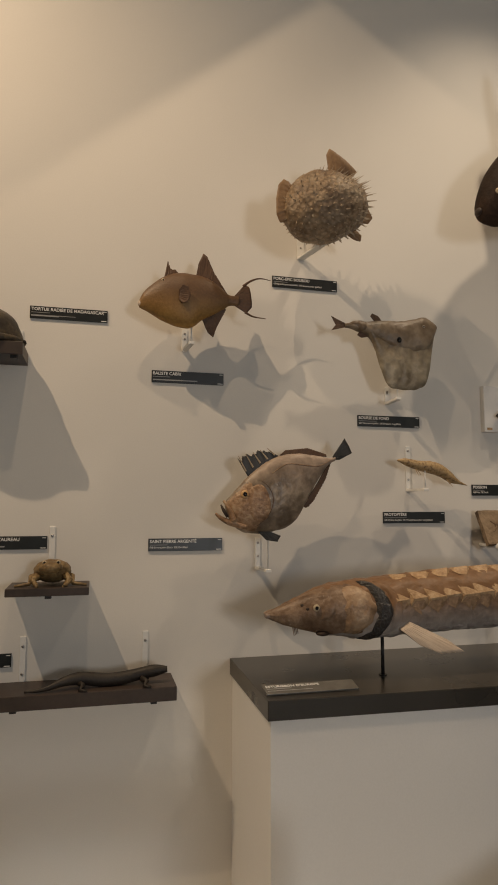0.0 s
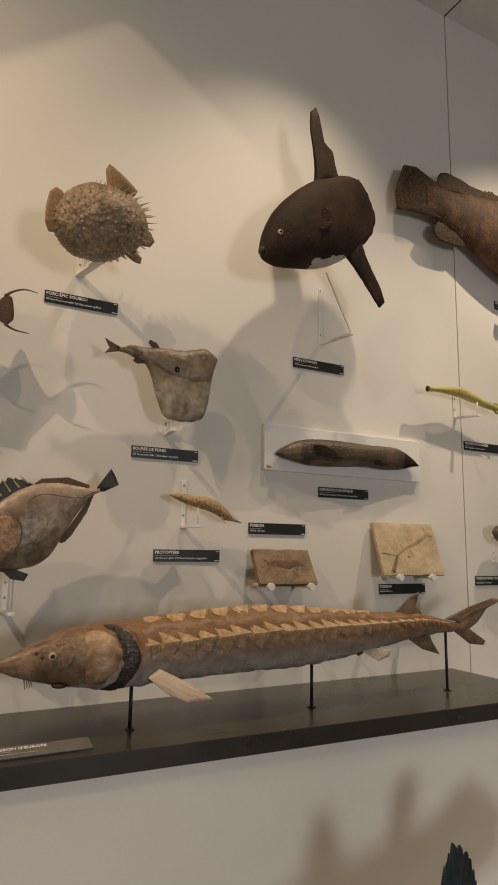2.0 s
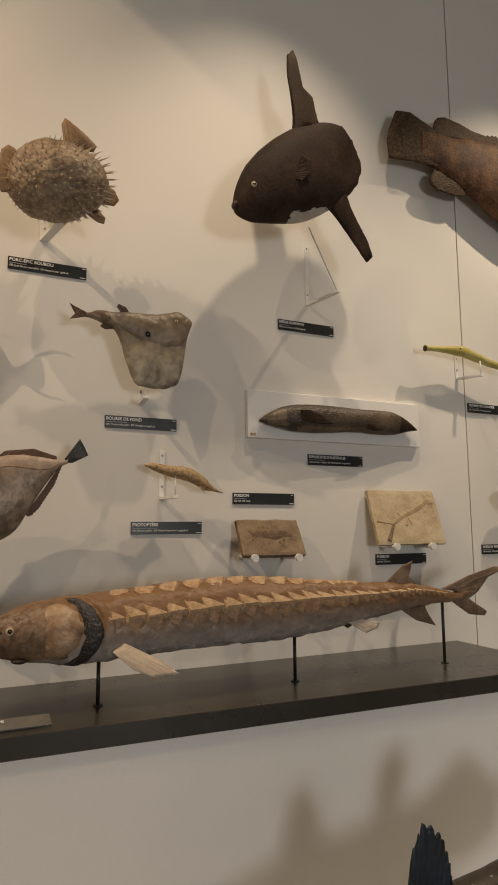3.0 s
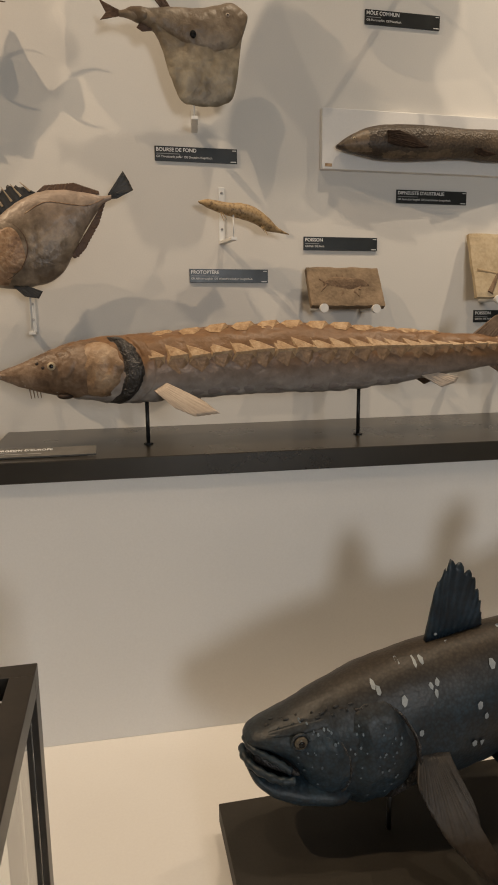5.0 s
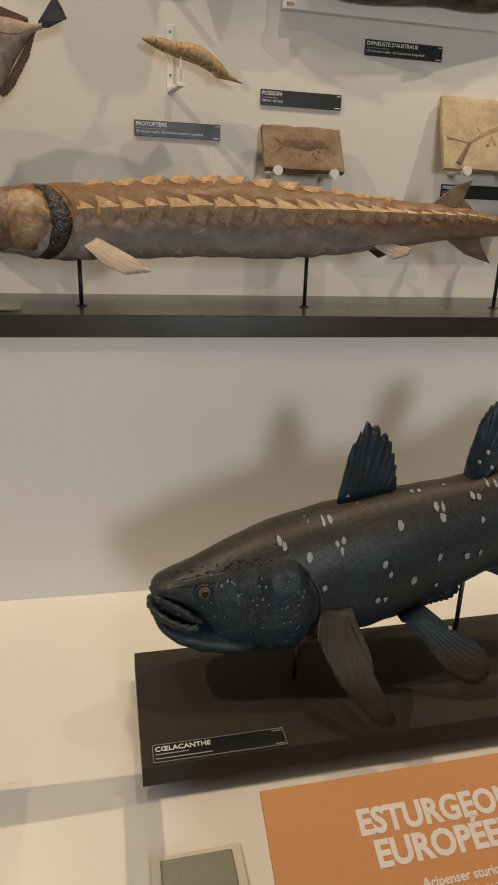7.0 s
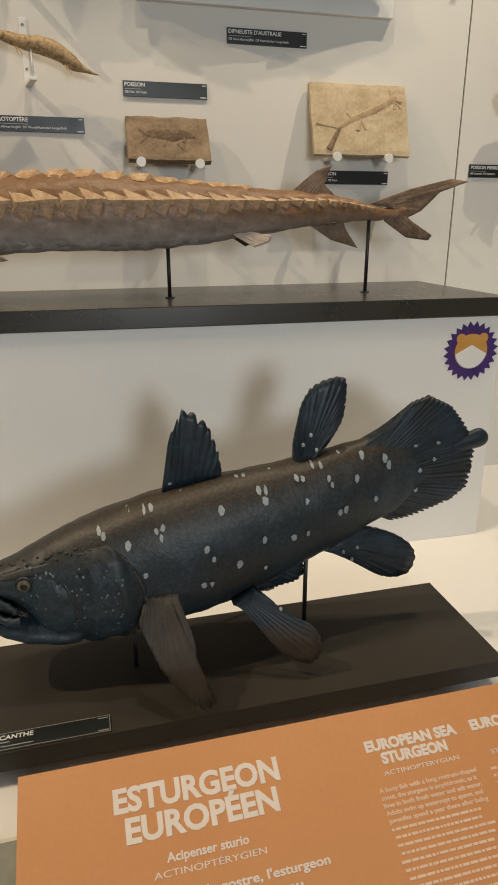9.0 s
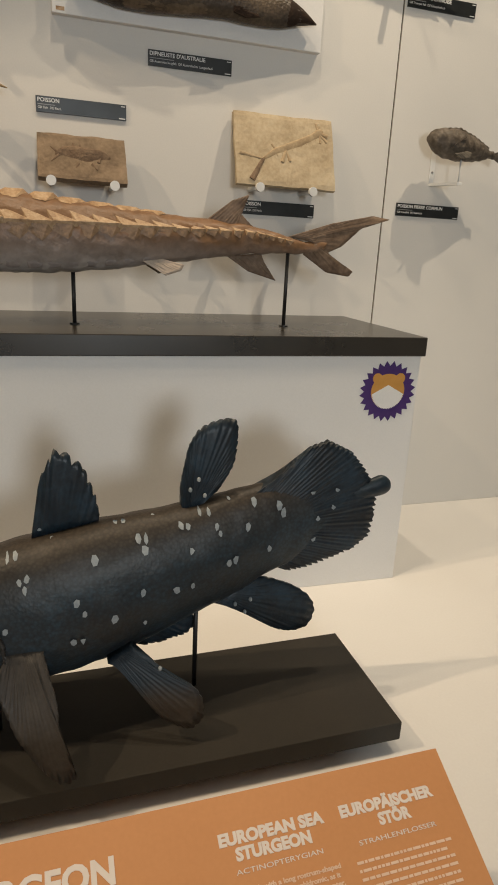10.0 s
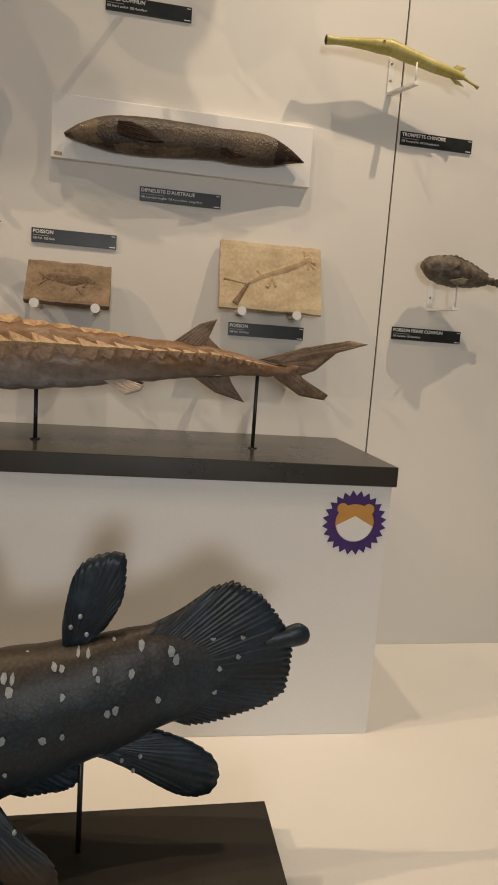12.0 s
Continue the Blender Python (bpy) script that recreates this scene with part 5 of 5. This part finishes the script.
# stonefish
M_STONE = material("stonefish_skin", [(0.035, 0.026, 0.018), (0.09, 0.07, 0.05), (0.18, 0.15, 0.12)], 35, 0.55, 0.6, fine=120, bump_size=0.003)
M_STONEPALE = material("pale_stonefish_belly", [(0.06, 0.048, 0.036), (0.14, 0.12, 0.09)], 40, 0.6, 0.5, fine=120, bump_size=0.002)
stone = thing("stonefish", (2.47, 1.83, 1.68), "small warty grey-brown stonefish on a white bracket", "fish specimen", "fish on the wall")
n_body = Body([(2.363, 1.698, 2.367, 1.674, 0.014), (2.384, 1.713, 2.394, 1.649, 0.028), (2.445, 1.717, 2.449, 1.637, 0.034), (2.502, 1.703, 2.512, 1.639, 0.026), (2.561, 1.677, 2.558, 1.65, 0.012), (2.585, 1.667, 2.585, 1.653, 0.006)], 1.83, 50, 26, 0.004, 70)
part("trunk", n_body.mesh(), M_STONE, stone, smooth=True)
part("back_fin", fin([(2.41, 1.712), (2.56, 1.675)], [(2.42, 1.72), (2.46, 1.724), (2.51, 1.708), (2.565, 1.681)], 1.83, 9, 0.005, 0.001, ragged=0.005), M_STONE, stone, smooth=True)
part("tail_fin", fin([(2.583, 1.667), (2.583, 1.653)], [(2.6, 1.673), (2.613, 1.667), (2.613, 1.643), (2.6, 1.643)], 1.83, 6, 0.005), M_STONE, stone, smooth=True)
part("pectoral_fin", fin([(2.42, 1.665), (2.455, 1.69)], [(2.41, 1.66), (2.42, 1.668), (2.462, 1.696)], 1.798, 5, 0.006, y_tip=1.792), M_MOUTH, stone, smooth=True)
part("belly_fin", fin([(2.43, 1.65), (2.47, 1.66)], [(2.45, 1.638), (2.475, 1.64), (2.482, 1.655)], 1.8, 6, 0.005, y_tip=1.79), M_STONEPALE, stone, smooth=True)
bracket(stone, 2.428, 1.682, 1.58, 0.09, 2.467, 1.64)

# ---- fossils on pegs ----
M_FOSA = material("brown_shale", [(0.12, 0.083, 0.05), (0.2, 0.143, 0.09), (0.26, 0.19, 0.125)], 18, 0.8, 0.5, fine=120, bump_size=0.003)
M_FOSB = material("buff_limestone", [(0.33, 0.255, 0.155), (0.44, 0.355, 0.235), (0.51, 0.43, 0.3)], 12, 0.8, 0.4, fine=120, bump_size=0.002)
M_BONE = material("fossil_bone", [(0.32, 0.225, 0.125), (0.45, 0.345, 0.21)], 40, 0.7, 0.4, fine=160, bump_size=0.002)
M_BONEDARK = material("dark_fossil_bone", [(0.11, 0.066, 0.038), (0.22, 0.15, 0.092)], 60, 0.7, 0.7, fine=160, bump_size=0.004)


def fossil(name, x0, x1, z0, z1, y0, y1, thick, mat, label, seed):
    """A rough stone slab that leans back from its foot (y0, z0) to its head (y1, z1)."""
    rg = random.Random(seed)
    ob = thing(name, ((x0 + x1) / 2, y0, z0), label, "fossil", "fossil slabs")
    back = Vector((0, z1 - z0, -(y1 - y0))).normalized()
    nx, nz = 26, 16
    bm = bmesh.new()
    layers = []
    for side in (0, 1):
        grid = []
        for j in range(nz + 1):
            row = []
            for i in range(nx + 1):
                s, t = i / nx, j / nz
                p = Vector((x0 + (x1 - x0) * s, y0 + (y1 - y0) * t, z0 + (z1 - z0) * t))
                q = p * 30
                if i in (0, nx):
                    p.x += 0.0025 * noise.noise(q + Vector((seed, 0, 0)))
                if j in (0, nz):
                    p.z += 0.0025 * noise.noise(q + Vector((0, seed, 0)))
                edge = min(s, 1 - s) * (x1 - x0) < 0.004 or min(t, 1 - t) * (z1 - z0) < 0.004
                p += back * (thick * side + (0 if side else 0.0012 * noise.noise(q * 2) + (0.002 if edge else 0)))
                row.append(bm.verts.new(p))
            grid.append(row)
        layers.append(grid)
    for g in layers:
        for r, s in zip(g, g[1:]):
            for i in range(nx):
                bm.faces.new((r[i], r[i + 1], s[i + 1], s[i]))
    f, g = layers
    for i in range(nx):
        bm.faces.new((f[0][i], f[0][i + 1], g[0][i + 1], g[0][i]))
        bm.faces.new((f[nz][i], f[nz][i + 1], g[nz][i + 1], g[nz][i]))
    for j in range(nz):
        bm.faces.new((f[j][0], f[j + 1][0], g[j + 1][0], g[j][0]))
        bm.faces.new((f[j][nx], f[j + 1][nx], g[j + 1][nx], g[j][nx]))
    part("slab", bm, mat, ob, smooth=False)
    return ob, lambda s, t: (x0 + (x1 - x0) * s, y0 + (y1 - y0) * t - 0.0005, z0 + (z1 - z0) * t)


fos, on = fossil("fossil_slab", 1.324, 1.53, 1.508, 1.612, 1.808, 1.868, 0.018, M_FOSA, "brown shale slab with a small oval fish fossil", 3)
part("fossil_fish", tube(spline([on(0.2, 0.5), on(0.3, 0.55), on(0.42, 0.5), on(0.55, 0.47), on(0.7, 0.52), on(0.82, 0.5)], 16), [0.004, 0.008, 0.012, 0.016, 0.019, 0.0215, 0.023, 0.024, 0.024, 0.0235, 0.0225, 0.0205, 0.018, 0.0145, 0.01, 0.004], 12, flat=0.14), M_BONEDARK, fos, "raised dark fish fossil", smooth=True)
for s, t, s2, t2 in ((0.42, 0.62, 0.4, 0.8), (0.47, 0.62, 0.48, 0.78), (0.45, 0.36, 0.42, 0.24), (0.6, 0.36, 0.66, 0.24), (0.24, 0.52, 0.15, 0.36), (0.24, 0.54, 0.15, 0.68), (0.3, 0.52, 0.78, 0.51), (0.68, 0.4, 0.74, 0.62)):
    part("fossil_bone", tube([on(s, t), on(s2, t2)], [0.004, 0.0015], 6, flat=0.5), M_BONEDARK, fos)
fos2, on = fossil("fossil_slab", 1.81, 2.088, 1.531, 1.71, 1.82, 1.88, 0.014, M_FOSB, "buff limestone slab with a long slender fish fossil", 8)
part("fossil_fish", tube(spline([on(0.27, 0.36), on(0.38, 0.46), on(0.55, 0.56), on(0.7, 0.66), on(0.82, 0.76), on(0.9, 0.82)], 18), [0.003, 0.004, 0.006, 0.008, 0.0095, 0.0105, 0.011, 0.0115, 0.0115, 0.0115, 0.011, 0.0105, 0.0095, 0.0095, 0.0115, 0.0125, 0.01, 0.004], 10, flat=0.16), M_BONE, fos2, "raised fish fossil", smooth=True)
for i in range(9):
    s, t = 0.4 + 0.05 * i, 0.475 + 0.0335 * i
    part("fossil_bone", tube([on(s, t), on(s + 0.02, t - 0.06)], [0.0016, 0.0006], 5, flat=0.5), M_BONE, fos2)
for s, t, s2, t2, r in ((0.27, 0.36, 0.04, 0.42, 0.0045), (0.27, 0.36, 0.15, 0.06, 0.009), (0.86, 0.8, 0.94, 0.76, 0.006), (0.84, 0.8, 0.83, 0.93, 0.004), (0.5, 0.5, 0.46, 0.34, 0.006), (0.5, 0.52, 0.54, 0.36, 0.004), (0.42, 0.47, 0.36, 0.58, 0.003), (0.86, 0.78, 0.93, 0.68, 0.004), (0.86, 0.8, 0.86, 0.66, 0.003), (0.82, 0.78, 0.86, 0.9, 0.003)):
    part("fossil_bone", tube([on(s2, t2), on(s, t)], [r, r * 0.5], 8, flat=0.5), M_BONEDARK if r > 0.0085 else M_BONE, fos2)
for x, y, z in ((1.352, 1.797, 1.5), (1.498, 1.797, 1.498), (1.868, 1.807, 1.523), (2.016, 1.807, 1.522)):
    peg = thing("wall_peg", (x, 1.9, z), "short white round peg holding a fossil slab", "peg", "fossil pegs")
    part("pin", tube([(x, y, z), (x, 1.9, z)], 0.006, 14), M_STEEL, peg, smooth=True)
    part("cap", tube([(x, y - 0.006, z), (x, y + 0.004, z)], 0.0115, 20), M_STEEL, peg)

# ---- shelves with animals ----


def shelf(name, x0, x1, y0, z_top, thick, label, strips, pegs):
    ob = thing(name, ((x0 + x1) / 2, 1.9, z_top - thick), label, "shelf", "small wall shelves")
    part("board", box((x0, y0, z_top - thick), (x1, 1.9, z_top), 0.0015), M_SHELF, ob)
    for x, z in strips:
        s = part("wall_strip", box((x - 0.008, 1.8962, z_top), (x + 0.008, 1.9, z), 0.001), M_STEEL, ob, "white steel strip")
        for dz in (0.02, (z - z_top) - 0.025):
            part("screw", ball((x, 1.8958, z_top + dz), (0.004, 0.002, 0.004), seg=10), M_SCREW, s)
    for x in pegs:
        part("peg", box((x - 0.008, y0 + 0.012, z_top - thick - 0.008), (x + 0.008, y0 + 0.035, z_top - thick)), M_ROD, ob)
    return ob


shelf("wall_shelf", -0.072, 0.13, 1.755, 1.418, 0.02, "small dark brown wall shelf holding a toad", [(0.028, 1.567)], [0.03])
shelf("wall_shelf", -0.36, 0.358, 1.762, 1.158, 0.036, "long dark brown wall shelf holding a salamander", [(-0.038, 1.275), (0.285, 1.276)], [-0.045, 0.3])
shelf("wall_shelf", -0.5, -0.052, 1.76, 2.045, 0.034, "dark brown wall shelf holding a tortoise", [(-0.075, 2.11)], [-0.075])

M_TOAD = material("toad_skin", [(0.09, 0.055, 0.022), (0.19, 0.125, 0.055), (0.28, 0.2, 0.095)], 40, 0.5, 0.6, fine=160, bump_size=0.003)
toad = thing("toad", (0.035, 1.82, 1.418), "stuffed ochre-brown toad sitting on a wall shelf", "amphibian specimen")
bm = bmesh.new()
bmesh.ops.create_icosphere(bm, subdivisions=4, radius=1)
for v in bm.verts:
    d = v.co.normalized()
    k = 1 + 0.06 * noise.noise(d * 4) + 0.03 * noise.noise(d * 9)
    v.co = Vector((0.036 + 0.047 * d.x * k, 1.825 + 0.045 * d.y * k, 1.45 + 0.03 * d.z * k + 0.008 * (0.5 - d.y)))
part("trunk", bm, M_TOAD, toad, smooth=True)
part("head", ball((0.034, 1.79, 1.466), (0.03, 0.026, 0.016)), M_TOAD, toad, smooth=True)
for x in (0.018, 0.052):
    eye(toad, x, 1.782, 1.479, 0.006)
for s in (-1, 1):
    c = 0.035
    part("front_leg", tube([(c + s * 0.034, 1.8, 1.445), (c + s * 0.045, 1.79, 1.433), (c + s * 0.036, 1.775, 1.424), (c + s * 0.032, 1.762, 1.421)], [0.01, 0.009, 0.006, 0.004], 10), M_TOAD, toad, smooth=True)
    part("hind_leg", tube([(c + s * 0.035, 1.83, 1.44), (c + s * 0.05, 1.82, 1.438), (c + s * 0.054, 1.8, 1.424), (c + s * 0.088, 1.785, 1.421)], [0.012, 0.0095, 0.005, 0.003], 10), M_TOAD, toad, smooth=True)

M_SALA = material("salamander_skin", [(0.013, 0.01, 0.008), (0.034, 0.027, 0.021)], 30, 0.55, 0.5, fine=150, bump_size=0.002)
sala = thing("salamander", (0.13, 1.82, 1.158), "blackish stuffed giant salamander lying on a wall shelf", "amphibian specimen")
pts = spline([(-0.02, 1.778, 1.163), (0.03, 1.78, 1.167), (0.075, 1.79, 1.18), (0.115, 1.8, 1.183), (0.17, 1.805, 1.175), (0.22, 1.81, 1.175), (0.27, 1.81, 1.184), (0.305, 1.808, 1.19), (0.337, 1.806, 1.192)], 40)
rad = [float(v[0]) for v in spline([(0.003,), (0.0065,), (0.012,), (0.0165,), (0.0172,), (0.0168,), (0.0155,), (0.0155,), (0.008,)], 40)]
part("trunk", tube(pts, rad, 16, flat=0.9), M_SALA, sala, smooth=True)
for x, s in ((0.11, -1), (0.11, 1), (0.27, -1), (0.27, 1)):
    part("leg", tube([(x, 1.805 + s * 0.01, 1.174), (x + 0.012, 1.805 + s * 0.028, 1.172), (x + 0.004, 1.805 + s * 0.04, 1.163), (x + 0.022, 1.805 + s * 0.045, 1.161)], [0.008, 0.006, 0.005, 0.003], 8), M_SALA, sala, smooth=True)

M_TORT = material("tortoise_shell", [(0.015, 0.012, 0.01), (0.05, 0.04, 0.03), (0.12, 0.09, 0.05)], 22, 0.35, 0.4, fine=100, bump_size=0.003)
tort = thing("tortoise", (-0.2, 1.82, 2.045), "dark domed tortoise shell on a wall shelf", "reptile specimen")
bm = bmesh.new()
bmesh.ops.create_icosphere(bm, subdivisions=4, radius=1)
for v in bm.verts:
    d = v.co.normalized()
    k = 1 + 0.03 * abs(math.sin(5 * math.atan2(d.x, d.z)))
    v.co = Vector((-0.2 + 0.138 * d.x * k, 1.82 + 0.075 * d.y * k, 2.062 + max(-0.017, 0.1 * d.z * k)))
part("shell", bm, M_TORT, tort, smooth=True)
part("rim", tube([(-0.2 + 0.142 * math.cos(a * math.tau / 24), 1.82 + 0.078 * math.sin(a * math.tau / 24), 2.056) for a in range(25)], 0.009, 8), M_TORT, tort, smooth=True)

# ---- on the platform ----
case = thing("glass_case", (0.47, 0.75, TOP), "glass display case with a dark bronze metal frame", "display case")
X0, X1, Y0, Y1, ZT, W = 0.2, 0.694, 0.5, 0.96, 1.032, 0.03
for x in (X0, X1 - W):
    for y in (Y0, Y1 - W):
        part("post", box((x, y, TOP + W), (x + W, y + W, ZT - W), 0.001), M_BRONZE, case)
for z in (TOP, ZT - W):
    for y in (Y0, Y1 - W):
        part("rail", box((X0, y, z), (X1, y + W, z + W), 0.001), M_BRONZE, case)
    for x in (X0, X1 - W):
        part("rail", box((x, Y0 + W, z), (x + W, Y1 - W, z + W), 0.001), M_BRONZE, case)
for lo, hi in (((X0 + W, Y1 - W - 0.02, TOP + W), (X1 - W, Y1 - W - 0.003, TOP + W + 0.014)), ((X0 + W, Y1 - W - 0.02, ZT - W - 0.014), (X1 - W, Y1 - W - 0.003, ZT - W)),
               ((X1 - W - 0.018, Y1 - W - 0.02, TOP + W + 0.014), (X1 - W, Y1 - W - 0.003, ZT - W - 0.014)), ((X1 - W - 0.014, Y0 + W, TOP + W), (X1 - W - 0.001, Y1 - W - 0.018, TOP + W + 0.012))):
    part("glazing_bead", box(lo, hi, 0.0008), M_BRONZE, case)
pane = part("pane", box((X0 + W, Y1 - 0.012, TOP + W), (X1 - W, Y1 - 0.008, ZT - W)), M_GLASS, case, "clear glass pane")
pane2 = part("pane", box((X1 - 0.012, Y0 + W, TOP + W), (X1 - 0.008, Y1 - W - 0.001, ZT - W)), M_GLASS, case, "clear glass pane")
for p in (pane, pane2):
    p.visible_shadow = False

tile = thing("platform_plate", (1.02, 0.72, TOP), "small grey plate in a pale rim set on the platform", "plate")
part("rim", box((0.956, 0.632, TOP), (1.079, 0.803, TOP + 0.006), 0.001), M_PALE, tile, "pale rim")
part("plate", box((0.969, 0.642, TOP + 0.006), (1.066, 0.794, TOP + 0.01), 0.002), M_GREY, tile, "grey plate")

# information panel: u along its upper edge, v down its slope
SLOPE = Euler((radians(28), 0, 0)).to_matrix()
EDGE = Vector((1.073, 0.688, 0.772))


def on_panel(u, v, h=0.0):
    return EDGE + SLOPE @ Vector((u, -v, h))


info = thing("information_panel", (1.42, 0.55, TOP), "sloping orange information panel with white lettering about sturgeon", "information panel")
sheet = box((0, -0.31, -0.006), (0.7, 0, 0), 0.0008)
bmesh.ops.transform(sheet, matrix=Matrix.Translation(EDGE) @ SLOPE.to_4x4(), verts=sheet.verts)
part("sheet", sheet, M_ORANGE, info, "orange printed sheet")
for x in (1.15, 1.69):
    part("support", box((x - 0.015, 0.6, TOP), (x + 0.015, 0.64, 0.72), 0.001), M_STEEL, info, "white support")
    part("support", box((x - 0.015, 0.44, TOP), (x + 0.015, 0.47, 0.635), 0.001), M_STEEL, info, "white support")
for words, size, u, v, wide, bold in (
        ("ESTURGEON", 0.034, 0.101, 0.058, 0.191, 0.0013), ("EUROPÉEN", 0.034, 0.112, 0.089, 0.172, 0.0013), ("Acipenser sturio", 0.0125, 0.152, 0.114, 0.09, 0.0003), ("ACTINOPTÉRYGIEN", 0.009, 0.137, 0.127, 0.122, 0.0),
        ("EUROPEAN SEA", 0.0165, 0.403, 0.05, 0.124, 0.0009), ("STURGEON", 0.0165, 0.419, 0.066, 0.088, 0.0009), ("ACTINOPTERYGIAN", 0.007, 0.416, 0.079, 0.1, 0.0),
        ("EUROPÄISCHER", 0.0165, 0.548, 0.05, 0.123, 0.0009), ("STÖR", 0.0165, 0.592, 0.066, 0.042, 0.0009), ("STRAHLENFLOSSER", 0.007, 0.56, 0.081, 0.1, 0.0)):
    lettering(words, size, M_PANELWHITE, info, on_panel(u, v, 0.0003), SLOPE, bold, "white lettering", wide)
rng = random.Random(7)


def print_line(u0, u1, v, size=0.0028):
    """A line of print too small to read: a row of short bars, one a word."""
    bm = bmesh.new()
    u = u0
    while u < u1 - 0.004:
        w = min(rng.uniform(0.0025, 0.011), u1 - u)
        box((u, -v, 0.0001), (u + w, -v + size, 0.0006), 0, bm)
        u += w + 0.0014
    bmesh.ops.transform(bm, matrix=Matrix.Translation(EDGE) @ SLOPE.to_4x4(), verts=bm.verts)
    part("print_line", bm, M_PANELPRINT, info)


ENGLISH = ("A bony fish with a long rostrum-shaped", "snout, the sturgeon is amphidromic, as it", "lives in both fresh water and salt water.", "Adults swim up waterways to spawn, and", "juveniles spend a year there after being")
for i in range(16):
    v = 0.096 + 0.0079 * i
    if i < len(ENGLISH):
        lettering(ENGLISH[i], 0.0066, M_PANELPRINT, info, on_panel(0.403, v, 0.0003), SLOPE, 0.00022, "", 0.128 - 0.003 * (i % 2), "print_line")
    else:
        print_line(0.402 + rng.uniform(0, 0.004), 0.528 - rng.uniform(0, 0.012), v)
    print_line(0.549 + rng.uniform(0, 0.004), 0.675 - rng.uniform(0, 0.012), 0.098 + 0.0079 * i)
for i, words in enumerate(("forme de rostre, l'esturgeon", "eau douce et en eau")):
    v = 0.15 + 0.0155 * i
    print_line(0.075, 0.135, v, 0.0055)
    lettering(words, 0.0125, M_PANELWHITE, info, on_panel(0.14, v, 0.0003), SLOPE, 0.0003, "", (0.185, 0.15)[i], "print_line")
for i in range(5):
    print_line(0.085 + rng.uniform(0, 0.004), 0.34 - rng.uniform(0, 0.02), 0.181 + 0.0155 * i, 0.0055)

# rosette sticker on the pedestal
badge = thing("rosette_sticker", (2.098, 1.451, 1.059), "round purple rosette sticker with tan and white shapes", "sticker")


def disc(points, y, thick=0.0006):
    bm = bmesh.new()
    f = [bm.verts.new((x, y - thick + 0.026 * (2.18 - x), z)) for x, z in points]
    b = [bm.verts.new((x, y + 0.026 * (2.18 - x), z)) for x, z in points]
    bm.faces.new(f)
    bm.faces.new(b[::-1])
    for i in range(len(f)):
        bm.faces.new((f[i], f[(i + 1) % len(f)], b[(i + 1) % len(f)], b[i]))
    return bm


BY = 1.4488
part("star", disc([(2.098 + (0.074 if k % 2 else 0.062) * math.cos(k * math.tau / 48), 1.059 + (0.074 if k % 2 else 0.062) * math.sin(k * math.tau / 48)) for k in range(48)], BY), M_PURPLE, badge, "purple toothed disc")
part("tan_shape", disc([(2.098 + 0.044 * math.cos(a), 1.06 + 0.042 * math.sin(a)) for a in [k * math.tau / 40 for k in range(40)]], BY - 0.0007), M_TAN, badge, "tan round shape")
for x in (2.068, 2.128):
    part("tan_corner", disc([(x + 0.0125 * math.cos(a), 1.091 + 0.0125 * math.sin(a)) for a in [k * math.tau / 20 for k in range(20)]], BY - 0.0009), M_TAN, badge, "small tan disc")
white = [(2.098, 1.075)]
for k in range(57):
    a = radians(188 + 164 * k / 56)
    r = 0.0435 if k % 2 else 0.0405
    white.append((2.098 + r * math.cos(a), 1.059 + r * math.sin(a)))
part("white_shape", disc(white, BY - 0.0014), M_WHITE, badge, "white pointed shape with a fringed rim")

# the track light's square housing above the wall: unseen, added to trim the key beam
lamp = thing("track_light", KEY_AT, "unseen square black track light housing, hung from the ceiling to trim the beam", "lamp")
d, w = 0.16, 0.16 * math.tan(BARN_HALF)
bm = bmesh.new()
for k in range(4):
    plate = box((-w - 0.004, w, -d), (w + 0.004, w + 0.004, 0.06), 0)
    bmesh.ops.transform(plate, matrix=BARN @ Matrix.Rotation(k * math.pi / 2, 4, "Z"), verts=plate.verts)
    part("shutter", plate, M_ROD, lamp, "black shutter plate")
part("stem", tube([(KEY_AT[0], KEY_AT[1], 3.88), (KEY_AT[0], KEY_AT[1], 3.98)], 0.012, 12), M_ROD, lamp)
